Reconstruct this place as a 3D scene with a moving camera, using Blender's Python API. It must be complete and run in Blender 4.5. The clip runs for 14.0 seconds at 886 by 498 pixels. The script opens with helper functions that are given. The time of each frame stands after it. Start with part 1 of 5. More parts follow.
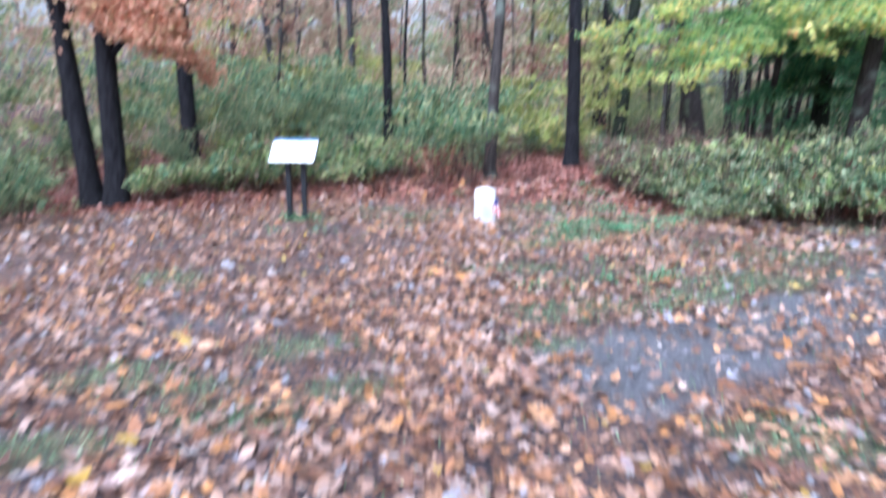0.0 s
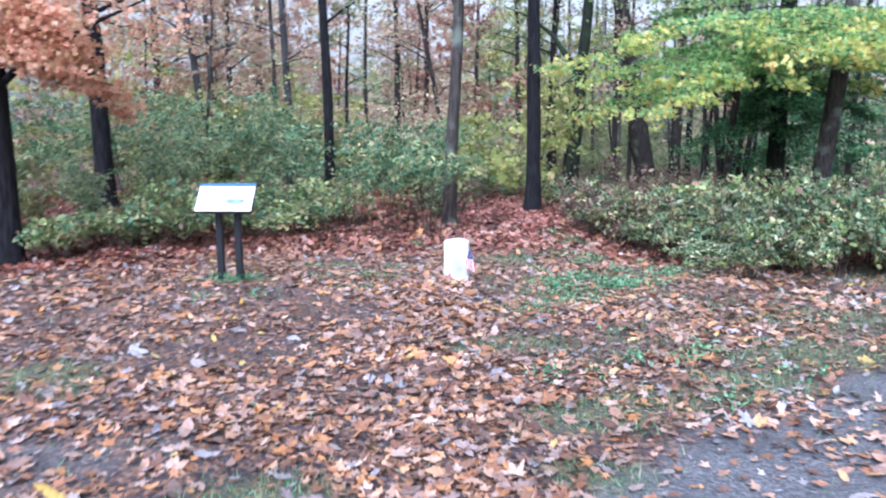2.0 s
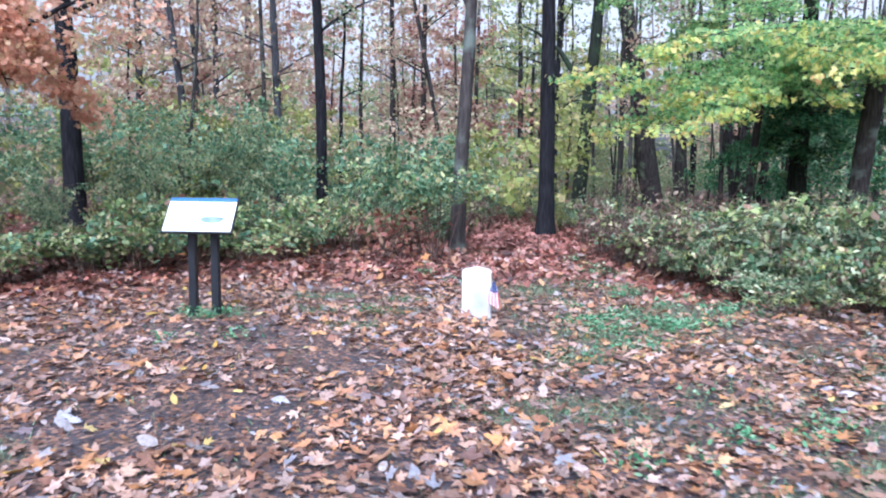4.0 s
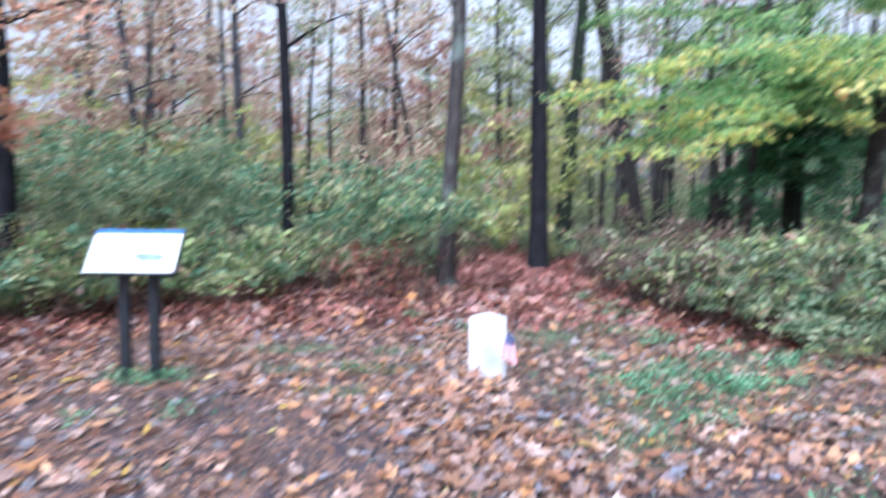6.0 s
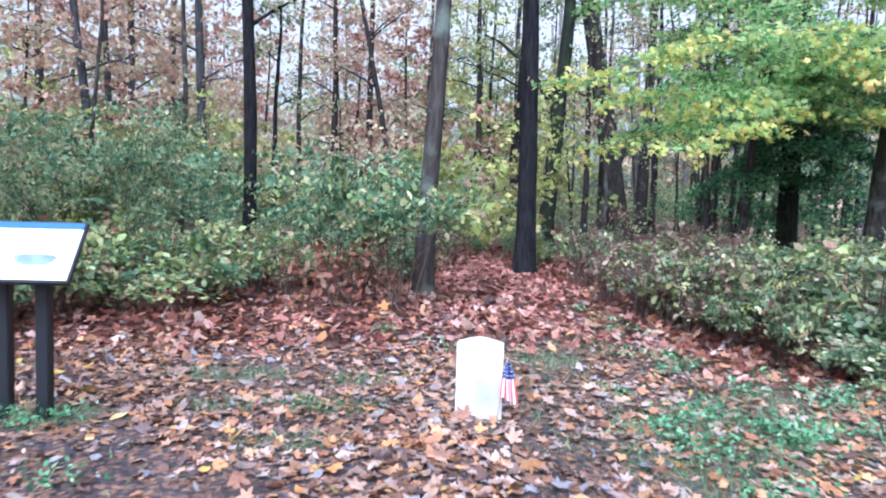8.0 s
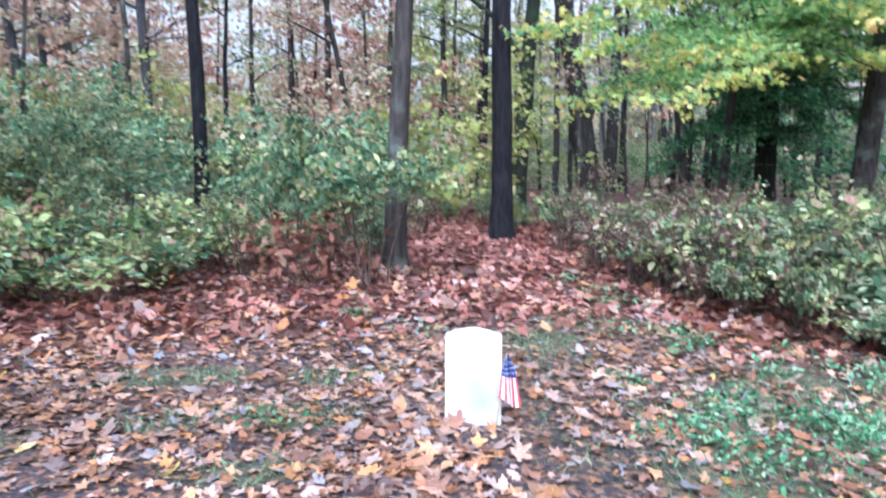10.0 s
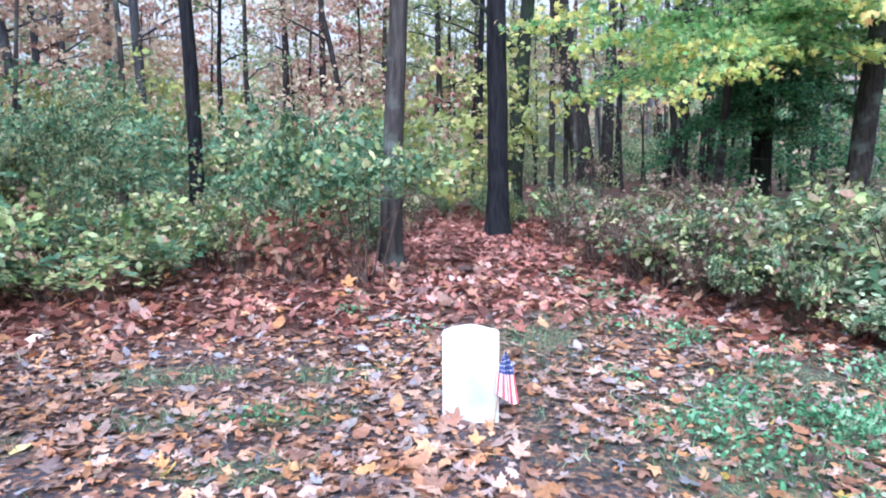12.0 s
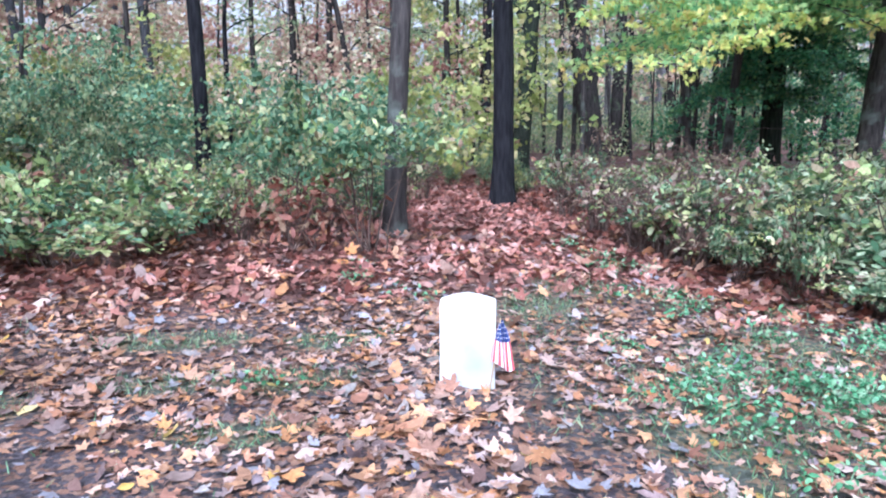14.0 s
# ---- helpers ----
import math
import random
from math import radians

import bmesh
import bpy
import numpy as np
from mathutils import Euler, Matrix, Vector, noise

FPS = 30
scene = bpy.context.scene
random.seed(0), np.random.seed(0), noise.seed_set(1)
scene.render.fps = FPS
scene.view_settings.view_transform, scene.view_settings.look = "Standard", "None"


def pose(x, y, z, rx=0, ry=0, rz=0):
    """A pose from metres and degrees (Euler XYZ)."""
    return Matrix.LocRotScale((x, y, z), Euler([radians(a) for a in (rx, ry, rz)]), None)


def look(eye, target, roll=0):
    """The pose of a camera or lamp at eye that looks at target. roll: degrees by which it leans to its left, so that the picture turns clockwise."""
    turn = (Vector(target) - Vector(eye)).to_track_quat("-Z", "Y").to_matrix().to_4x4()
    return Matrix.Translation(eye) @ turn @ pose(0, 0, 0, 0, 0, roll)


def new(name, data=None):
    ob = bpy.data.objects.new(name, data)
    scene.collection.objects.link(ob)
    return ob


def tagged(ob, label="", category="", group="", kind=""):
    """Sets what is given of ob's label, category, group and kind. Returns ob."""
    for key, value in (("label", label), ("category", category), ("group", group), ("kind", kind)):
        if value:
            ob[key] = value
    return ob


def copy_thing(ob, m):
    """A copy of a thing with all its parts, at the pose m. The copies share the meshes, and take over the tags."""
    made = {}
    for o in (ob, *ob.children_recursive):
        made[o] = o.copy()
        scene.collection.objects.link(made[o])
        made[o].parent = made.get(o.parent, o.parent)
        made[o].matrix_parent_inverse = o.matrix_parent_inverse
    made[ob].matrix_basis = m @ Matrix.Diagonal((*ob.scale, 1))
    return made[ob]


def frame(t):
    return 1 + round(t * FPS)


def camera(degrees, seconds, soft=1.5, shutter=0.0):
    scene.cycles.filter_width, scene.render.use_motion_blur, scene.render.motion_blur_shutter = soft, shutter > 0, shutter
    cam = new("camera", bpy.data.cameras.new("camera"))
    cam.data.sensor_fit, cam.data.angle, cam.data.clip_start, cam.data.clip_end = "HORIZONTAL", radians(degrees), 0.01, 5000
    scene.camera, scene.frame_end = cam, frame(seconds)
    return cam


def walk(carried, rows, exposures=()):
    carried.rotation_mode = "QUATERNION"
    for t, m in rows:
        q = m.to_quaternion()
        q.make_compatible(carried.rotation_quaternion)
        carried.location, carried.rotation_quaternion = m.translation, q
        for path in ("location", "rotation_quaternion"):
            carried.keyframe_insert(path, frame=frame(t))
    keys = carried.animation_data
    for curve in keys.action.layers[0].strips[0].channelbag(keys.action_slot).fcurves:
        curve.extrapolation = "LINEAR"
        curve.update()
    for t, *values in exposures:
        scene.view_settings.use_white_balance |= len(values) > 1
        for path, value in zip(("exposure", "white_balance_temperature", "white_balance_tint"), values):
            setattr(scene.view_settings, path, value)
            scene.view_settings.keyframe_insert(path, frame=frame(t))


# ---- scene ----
cam = camera(64.0, 14.0, 2.0, 0.9)
PATH = [
    (0, (0.672, -0.59, 1.942), (0.544, 1.365, 1.538), 0.2),
    (0.1, (0.635, -0.475, 1.943), (0.52, 1.494, 1.609), 0.1),
    (0.2, (0.597, -0.357, 1.944), (0.428, 1.621, 1.698), 0.1),
    (0.3, (0.559, -0.24, 1.944), (0.397, 1.727, 1.621), 0.8),
    (0.4, (0.522, -0.129, 1.944), (0.363, 1.837, 1.611), 1.7),
    (0.5, (0.488, -0.026, 1.943), (0.351, 1.942, 1.617), 2.1),
    (0.6, (0.455, 0.064, 1.94), (0.348, 2.043, 1.67), 1.5),
    (0.7, (0.422, 0.144, 1.937), (0.34, 2.121, 1.64), 0),
    (0.8, (0.392, 0.22, 1.932), (0.32, 2.197, 1.635), -0.6),
    (0.9, (0.364, 0.297, 1.927), (0.313, 2.27, 1.606), -0.7),
    (1, (0.341, 0.38, 1.921), (0.309, 2.353, 1.593), 0),
    (1.1, (0.325, 0.473, 1.914), (0.305, 2.454, 1.642), 0),
    (1.2, (0.316, 0.571, 1.905), (0.282, 2.562, 1.721), 0.9),
    (1.3, (0.308, 0.671, 1.896), (0.22, 2.658, 1.693), 0),
    (1.4, (0.299, 0.768, 1.887), (0.202, 2.75, 1.643), 0.8),
    (1.5, (0.284, 0.857, 1.881), (0.201, 2.837, 1.613), 1.7),
    (1.6, (0.261, 0.936, 1.877), (0.218, 2.922, 1.642), 0.4),
    (1.7, (0.232, 1.008, 1.874), (0.241, 2.998, 1.675), 0.7),
    (1.8, (0.201, 1.077, 1.872), (0.253, 3.062, 1.632), 0.1),
    (1.9, (0.172, 1.147, 1.871), (0.214, 3.129, 1.601), 0),
    (2, (0.148, 1.224, 1.869), (0.202, 3.202, 1.579), 0),
    (2.1, (0.13, 1.308, 1.868), (0.188, 3.29, 1.601), -0.5),
    (2.2, (0.115, 1.398, 1.867), (0.168, 3.385, 1.648), -0.1),
    (2.3, (0.103, 1.489, 1.867), (0.089, 3.485, 1.743), 0.4),
    (2.4, (0.093, 1.58, 1.865), (0.041, 3.572, 1.69), 0.3),
    (2.5, (0.083, 1.668, 1.861), (0.049, 3.654, 1.623), 0.8),
    (2.6, (0.076, 1.752, 1.854), (0.083, 3.735, 1.591), 0.8),
    (2.7, (0.073, 1.834, 1.843), (0.082, 3.821, 1.617), 1.2),
    (2.8, (0.071, 1.915, 1.832), (0.123, 3.907, 1.657), 1.6),
    (2.9, (0.065, 1.996, 1.821), (0.149, 3.987, 1.654), 0.9),
    (3, (0.052, 2.077, 1.812), (0.123, 4.066, 1.621), 1.9),
    (3.1, (0.034, 2.159, 1.804), (0.116, 4.143, 1.57), 0.9),
    (3.2, (0.016, 2.24, 1.796), (0.088, 4.227, 1.575), 0.5),
    (5.3, (-0.4, 3.959, 1.639), (-0.229, 5.938, 1.407), 0.4),
    (5.4, (-0.403, 4.066, 1.648), (-0.214, 6.045, 1.436), 0),
    (5.5, (-0.4, 4.171, 1.661), (-0.209, 6.155, 1.503), 0.2),
    (5.6, (-0.405, 4.248, 1.66), (-0.265, 6.241, 1.561), 0.1),
    (5.7, (-0.41, 4.319, 1.656), (-0.307, 6.313, 1.535), 0.4),
    (5.8, (-0.416, 4.387, 1.651), (-0.302, 6.379, 1.516), 0.7),
    (5.9, (-0.423, 4.455, 1.647), (-0.266, 6.442, 1.485), 0.5),
    (6, (-0.432, 4.525, 1.643), (-0.247, 6.512, 1.504), 0.6),
    (6.1, (-0.445, 4.598, 1.641), (-0.201, 6.58, 1.53), 0.4),
    (6.2, (-0.462, 4.673, 1.64), (-0.217, 6.653, 1.507), -0.3),
    (6.3, (-0.479, 4.748, 1.639), (-0.233, 6.725, 1.458), 0.2),
    (6.4, (-0.492, 4.823, 1.638), (-0.241, 6.797, 1.431), 0.8),
    (6.5, (-0.497, 4.899, 1.635), (-0.26, 6.874, 1.429), 1.1),
    (6.6, (-0.491, 4.977, 1.631), (-0.242, 6.955, 1.469), 0.6),
    (6.7, (-0.478, 5.057, 1.625), (-0.246, 7.04, 1.513), 0.9),
    (6.8, (-0.46, 5.136, 1.618), (-0.276, 7.125, 1.515), 0.6),
    (6.9, (-0.444, 5.212, 1.613), (-0.269, 7.201, 1.498), 1.2),
    (7, (-0.433, 5.28, 1.61), (-0.268, 7.267, 1.452), 1.7),
    (7.1, (-0.427, 5.344, 1.608), (-0.205, 7.325, 1.446), 1.2),
    (7.2, (-0.421, 5.407, 1.607), (-0.159, 7.385, 1.466), 1.9),
    (9.5, (-0.308, 6.804, 1.588), (-0.027, 8.777, 1.417), 1),
    (10, (-0.339, 6.912, 1.594), (0.018, 8.864, 1.349), 0.1),
    (10.5, (-0.347, 6.938, 1.589), (0.034, 8.881, 1.304), 0),
    (11, (-0.341, 6.924, 1.593), (0.059, 8.863, 1.309), -0.2),
    (11.5, (-0.316, 6.944, 1.588), (0.069, 8.89, 1.33), -0.4),
    (12, (-0.334, 6.938, 1.593), (0.033, 8.888, 1.338), -0.3),
    (12.5, (-0.299, 6.912, 1.591), (0.05, 8.865, 1.334), -0.5),
    (13, (-0.299, 6.951, 1.584), (0.054, 8.9, 1.31), -0.5),
    (13.5, (-0.308, 6.902, 1.593), (0.051, 8.845, 1.285), -0.2),
    (14, (-0.279, 6.89, 1.603), (0.062, 8.83, 1.259), 0),
]
walk(cam, [(t, look(eye, target, roll)) for t, eye, target, roll in PATH],
     [(0.0, 1.05, 5150, 14), (3.0, 1.04, 5150, 14), (6.5, 1.05, 5110, 13), (9.5, 1.12, 5110, 12.5), (14.0, 1.16, 5070, 13)])

# ---- world, sun ----
world = bpy.data.worlds.new("overcast_sky")
scene.world = world
world.use_nodes = True
wn, wl = world.node_tree.nodes, world.node_tree.links
sky = wn.new("ShaderNodeTexSky")
sky.sky_type, sky.sun_disc = "NISHITA", False
sky.sun_elevation, sky.sun_rotation = radians(48), radians(200)
sky.air_density, sky.dust_density, sky.ozone_density = 1.0, 6.0, 1.0
grey = wn.new("ShaderNodeHueSaturation")
grey.inputs["Saturation"].default_value = 0.06
wl.new(sky.outputs[0], grey.inputs["Color"])
wl.new(grey.outputs[0], wn["Background"].inputs["Color"])
wn["Background"].inputs["Strength"].default_value = 0.15

sun_data = bpy.data.lights.new("sun", "SUN")
sun_data.energy, sun_data.angle, sun_data.color = 0.9, radians(25), (1.0, 0.97, 0.93)
sun = new("sun", sun_data)
sun.matrix_world = look((-3, -9, 14), (0, 3, 0))

RNG = np.random.default_rng(7)


# ---- materials ----
def nodes_of(name):
    m = bpy.data.materials.new(name)
    m.use_nodes = True
    return m, m.node_tree.nodes, m.node_tree.links, m.node_tree.nodes["Principled BSDF"]


def ramp(ns, stops):
    r = ns.new("ShaderNodeValToRGB")
    e = r.color_ramp.elements
    while len(e) < len(stops):
        e.new(0.5)
    for k, (p, c) in enumerate(stops):
        e[k].position, e[k].color = p, (*c, 1)
    return r


def noise_tex(ns, ls, scale, detail=4.0, coords="Object", stretch=None):
    tc = ns.new("ShaderNodeTexCoord")
    n = ns.new("ShaderNodeTexNoise")
    n.inputs["Scale"].default_value, n.inputs["Detail"].default_value = scale, detail
    if stretch:
        mp = ns.new("ShaderNodeMapping")
        mp.inputs["Scale"].default_value = stretch
        ls.new(tc.outputs[coords], mp.inputs[0])
        ls.new(mp.outputs[0], n.inputs["Vector"])
    else:
        ls.new(tc.outputs[coords], n.inputs["Vector"])
    return n


def mixed(ns, ls, fac, a, b, blend="MIX"):
    m = ns.new("ShaderNodeMix")
    m.data_type, m.blend_type = "RGBA", blend
    for sock, v in ((m.inputs["Factor"], fac), (m.inputs["A"], a), (m.inputs["B"], b)):
        if isinstance(v, bpy.types.NodeSocket):
            ls.new(v, sock)
        else:
            sock.default_value = v
    return m.outputs["Result"]


def bumped(ns, ls, bsdf, height, strength, distance=0.02):
    b = ns.new("ShaderNodeBump")
    b.inputs["Strength"].default_value, b.inputs["Distance"].default_value = strength, distance
    ls.new(height, b.inputs["Height"])
    ls.new(b.outputs[0], bsdf.inputs["Normal"])


def leaf_material(name, stops, rough=0.45, through_light=0.3, patch=0.5, patch_tint=(0.6, 0.6, 0.55), patch_top=(1.1, 1.1, 1.1)):
    """Leaves: each one takes its own colour, with slow drifts over the plant and fine blotches."""
    m, ns, ls, bsdf = nodes_of(name)
    geo, inf = ns.new("ShaderNodeNewGeometry"), ns.new("ShaderNodeObjectInfo")
    add = ns.new("ShaderNodeMath")
    add.operation = "ADD"
    ls.new(geo.outputs["Random Per Island"], add.inputs[0])
    ls.new(inf.outputs["Random"], add.inputs[1])
    fr = ns.new("ShaderNodeMath")
    fr.operation = "FRACT"
    ls.new(add.outputs[0], fr.inputs[0])
    r = ramp(ns, stops)
    ls.new(fr.outputs[0], r.inputs[0])
    big = noise_tex(ns, ls, patch, 2.0, "Object")
    bigr = ramp(ns, [(0.38, patch_tint), (0.62, patch_top)])
    ls.new(big.outputs["Fac"], bigr.inputs[0])
    col = mixed(ns, ls, 1.0, r.outputs[0], bigr.outputs[0], "MULTIPLY")
    fine = noise_tex(ns, ls, 38.0, 3.0, "Object")
    finer = ramp(ns, [(0.3, (0.72, 0.7, 0.68)), (0.7, (1.12, 1.12, 1.12))])
    ls.new(fine.outputs["Fac"], finer.inputs[0])
    col = mixed(ns, ls, 1.0, col, finer.outputs[0], "MULTIPLY")
    ls.new(col, bsdf.inputs["Base Color"])
    bsdf.inputs["Roughness"].default_value = rough
    bsdf.inputs["Specular IOR Level"].default_value = 0.35
    bumped(ns, ls, bsdf, fine.outputs["Fac"], 0.35, 0.01)
    if through_light:
        tr = ns.new("ShaderNodeBsdfTranslucent")
        ls.new(col, tr.inputs["Color"])
        mx = ns.new("ShaderNodeMixShader")
        mx.inputs[0].default_value = through_light
        ls.new(bsdf.outputs[0], mx.inputs[1])
        ls.new(tr.outputs[0], mx.inputs[2])
        ls.new(mx.outputs[0], ns["Material Output"].inputs["Surface"])
    return m


def bark_material(name, dark, light, lichen=None, lichen_at=0.62, rough=0.9):
    m, ns, ls, bsdf = nodes_of(name)
    grain = noise_tex(ns, ls, 9.0, 6.0, "Object", (2.2, 2.2, 0.35))
    r = ramp(ns, [(0.32, dark), (0.68, light)])
    ls.new(grain.outputs["Fac"], r.inputs[0])
    col = r.outputs[0]
    blot = noise_tex(ns, ls, 2.3, 5.0)
    if lichen:
        br = ramp(ns, [(lichen_at - 0.08, (0, 0, 0)), (lichen_at + 0.08, (1, 1, 1))])
        ls.new(blot.outputs["Fac"], br.inputs[0])
        col = mixed(ns, ls, br.outputs[0], col, (*lichen, 1))
    ls.new(col, bsdf.inputs["Base Color"])
    bsdf.inputs["Roughness"].default_value = rough
    bsdf.inputs["Specular IOR Level"].default_value = 0.15
    bumped(ns, ls, bsdf, grain.outputs["Fac"], 0.9, 0.04)
    return m


def plain_material(name, colour, rough=0.5, metal=0.0, vary=0.12, scale=14.0, bump=0.1):
    m, ns, ls, bsdf = nodes_of(name)
    n = noise_tex(ns, ls, scale, 5.0)
    lo, hi = [tuple(min(1, c * k) for c in colour) for k in (1 - vary, 1 + vary)]
    r = ramp(ns, [(0.3, lo), (0.7, hi)])
    ls.new(n.outputs["Fac"], r.inputs[0])
    ls.new(r.outputs[0], bsdf.inputs["Base Color"])
    bsdf.inputs["Roughness"].default_value, bsdf.inputs["Metallic"].default_value = rough, metal
    bumped(ns, ls, bsdf, n.outputs["Fac"], bump, 0.004)
    return m


def ground_material():
    """Damp dark earth, thin grass turf, grey gravel, with crumbs of decayed leaves all over."""
    m, ns, ls, bsdf = nodes_of("woodland_ground")
    fine, mid = noise_tex(ns, ls, 26.0, 6.0), noise_tex(ns, ls, 2.1, 4.0)
    earth = ramp(ns, [(0.3, (0.018, 0.014, 0.018)), (0.5, (0.046, 0.037, 0.046)), (0.72, (0.105, 0.088, 0.10))])
    ls.new(fine.outputs["Fac"], earth.inputs[0])
    crumb = ns.new("ShaderNodeTexVoronoi")
    crumb.inputs["Scale"].default_value = 34.0
    tc = ns.new("ShaderNodeTexCoord")
    ls.new(tc.outputs["Object"], crumb.inputs["Vector"])
    sep = ns.new("ShaderNodeSeparateColor")
    ls.new(crumb.outputs["Color"], sep.inputs[0])
    crumbs = ramp(ns, [(0.0, (0.10, 0.05, 0.035)), (0.4, (0.22, 0.11, 0.07)), (0.75, (0.30, 0.18, 0.12)), (1.0, (0.08, 0.05, 0.045))])
    ls.new(sep.outputs[0], crumbs.inputs[0])
    cmask = ramp(ns, [(0.55, (0, 0, 0)), (0.6, (1, 1, 1))])
    ls.new(sep.outputs[1], cmask.inputs[0])
    col = mixed(ns, ls, cmask.outputs[0], earth.outputs[0], crumbs.outputs[0])
    litter = ns.new("ShaderNodeAttribute")
    litter.attribute_name = "litter"
    red = ramp(ns, [(0.3, (0.05, 0.022, 0.018)), (0.7, (0.15, 0.06, 0.045))])
    ls.new(fine.outputs["Fac"], red.inputs[0])
    col = mixed(ns, ls, litter.outputs["Fac"], col, red.outputs[0])
    pave = ns.new("ShaderNodeAttribute")
    pave.attribute_name = "gravel"
    stones = ns.new("ShaderNodeTexVoronoi")
    stones.inputs["Scale"].default_value = 70.0
    ls.new(tc.outputs["Object"], stones.inputs["Vector"])
    ssep = ns.new("ShaderNodeSeparateColor")
    ls.new(stones.outputs["Color"], ssep.inputs[0])
    gravel = ramp(ns, [(0.0, (0.06, 0.062, 0.07)), (0.6, (0.12, 0.122, 0.14)), (1.0, (0.22, 0.22, 0.24))])
    ls.new(ssep.outputs[0], gravel.inputs[0])
    col = mixed(ns, ls, pave.outputs["Fac"], col, gravel.outputs[0])
    turf = ns.new("ShaderNodeAttribute")
    turf.attribute_name = "turf"
    green = ramp(ns, [(0.3, (0.05, 0.085, 0.035)), (0.55, (0.10, 0.17, 0.07)), (0.75, (0.17, 0.24, 0.11))])
    ls.new(fine.outputs["Fac"], green.inputs[0])
    gm = ns.new("ShaderNodeMath")
    gm.operation = "MULTIPLY"
    gm.inputs[1].default_value = 0.3
    ls.new(turf.outputs["Fac"], gm.inputs[0])
    col = mixed(ns, ls, gm.outputs[0], col, green.outputs[0])
    drift = ramp(ns, [(0.35, (0.75, 0.75, 0.78)), (0.65, (1.15, 1.12, 1.12))])
    ls.new(mid.outputs["Fac"], drift.inputs[0])
    col = mixed(ns, ls, 1.0, col, drift.outputs[0], "MULTIPLY")
    ls.new(col, bsdf.inputs["Base Color"])
    wet = ramp(ns, [(0.4, (0.42, 0.42, 0.42)), (0.6, (0.8, 0.8, 0.8))])
    ls.new(mid.outputs["Fac"], wet.inputs[0])
    ls.new(wet.outputs[0], bsdf.inputs["Roughness"])
    bumped(ns, ls, bsdf, fine.outputs["Fac"], 0.8, 0.03)
    return m


GROUND = ground_material()
# This darker green carries the shade of inner foliage in its colour.
SHADED_GREEN = leaf_material("shaded_green_leaves", [
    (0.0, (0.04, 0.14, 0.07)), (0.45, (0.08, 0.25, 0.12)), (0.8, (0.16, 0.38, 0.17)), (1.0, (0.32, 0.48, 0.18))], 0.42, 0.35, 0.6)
LITTER = leaf_material("fallen_leaves_mixed", [
    (0.0, (0.48, 0.25, 0.13)), (0.10, (0.20, 0.10, 0.07)), (0.20, (0.58, 0.40, 0.31)), (0.29, (0.085, 0.05, 0.048)),
    (0.39, (0.58, 0.30, 0.12)), (0.48, (0.54, 0.41, 0.36)), (0.56, (0.13, 0.075, 0.066)), (0.65, (0.62, 0.37, 0.20)),
    (0.73, (0.26, 0.22, 0.25)), (0.80, (0.55, 0.44, 0.39)), (0.88, (0.10, 0.068, 0.07)), (0.95, (0.36, 0.19, 0.13)), (1.0, (0.46, 0.24, 0.14))], 0.45, 0.0, 1.3, (0.76, 0.69, 0.68), (1.16, 1.08, 1.06))
LITTER_RED = leaf_material("fallen_leaves_red_brown", [
    (0.0, (0.42, 0.17, 0.12)), (0.2, (0.15, 0.055, 0.045)), (0.4, (0.52, 0.27, 0.21)), (0.6, (0.32, 0.12, 0.09)),
    (0.8, (0.60, 0.38, 0.32)), (0.9, (0.11, 0.045, 0.04)), (1.0, (0.36, 0.14, 0.10))], 0.5, 0.0, 1.3, (0.70, 0.64, 0.65), (1.14, 1.06, 1.10))
# Russet leaf colour, taken darker for the shade at the thickets' foot.
LITTER_SHADED = leaf_material("fallen_leaves_shaded_russet", [
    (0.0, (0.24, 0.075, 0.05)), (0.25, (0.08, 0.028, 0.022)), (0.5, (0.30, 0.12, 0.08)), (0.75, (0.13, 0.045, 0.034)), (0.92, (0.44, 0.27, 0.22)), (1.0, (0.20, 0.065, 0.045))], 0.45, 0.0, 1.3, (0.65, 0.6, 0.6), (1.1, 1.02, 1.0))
YELLOW_LEAF = leaf_material("fallen_leaf_yellow", [(0.0, (0.58, 0.36, 0.08)), (0.6, (0.62, 0.46, 0.16)), (1.0, (0.66, 0.54, 0.28))], 0.45, 0.0)
PALE_LEAF = leaf_material("fallen_leaf_pale", [(0.0, (0.46, 0.38, 0.37)), (0.35, (0.28, 0.27, 0.32)), (0.7, (0.36, 0.35, 0.42)), (0.92, (0.42, 0.37, 0.37)), (1.0, (0.48, 0.43, 0.43))], 0.45, 0.0)
SHRUB_GREEN = leaf_material("shrub_leaves_green", [
    (0.0, (0.06, 0.15, 0.08)), (0.35, (0.14, 0.28, 0.16)), (0.65, (0.26, 0.42, 0.26)), (0.88, (0.42, 0.52, 0.26)), (0.96, (0.56, 0.52, 0.28)), (1.0, (0.50, 0.30, 0.18))], 0.4, 0.3, 0.7)
SHRUB_PALE = leaf_material("shrub_leaves_yellow_green", [
    (0.0, (0.14, 0.25, 0.09)), (0.35, (0.36, 0.48, 0.18)), (0.6, (0.60, 0.66, 0.30)), (0.8, (0.76, 0.70, 0.40)), (0.93, (0.52, 0.37, 0.28)), (1.0, (0.34, 0.15, 0.10))], 0.4, 0.3, 1.2, (0.42, 0.44, 0.40))
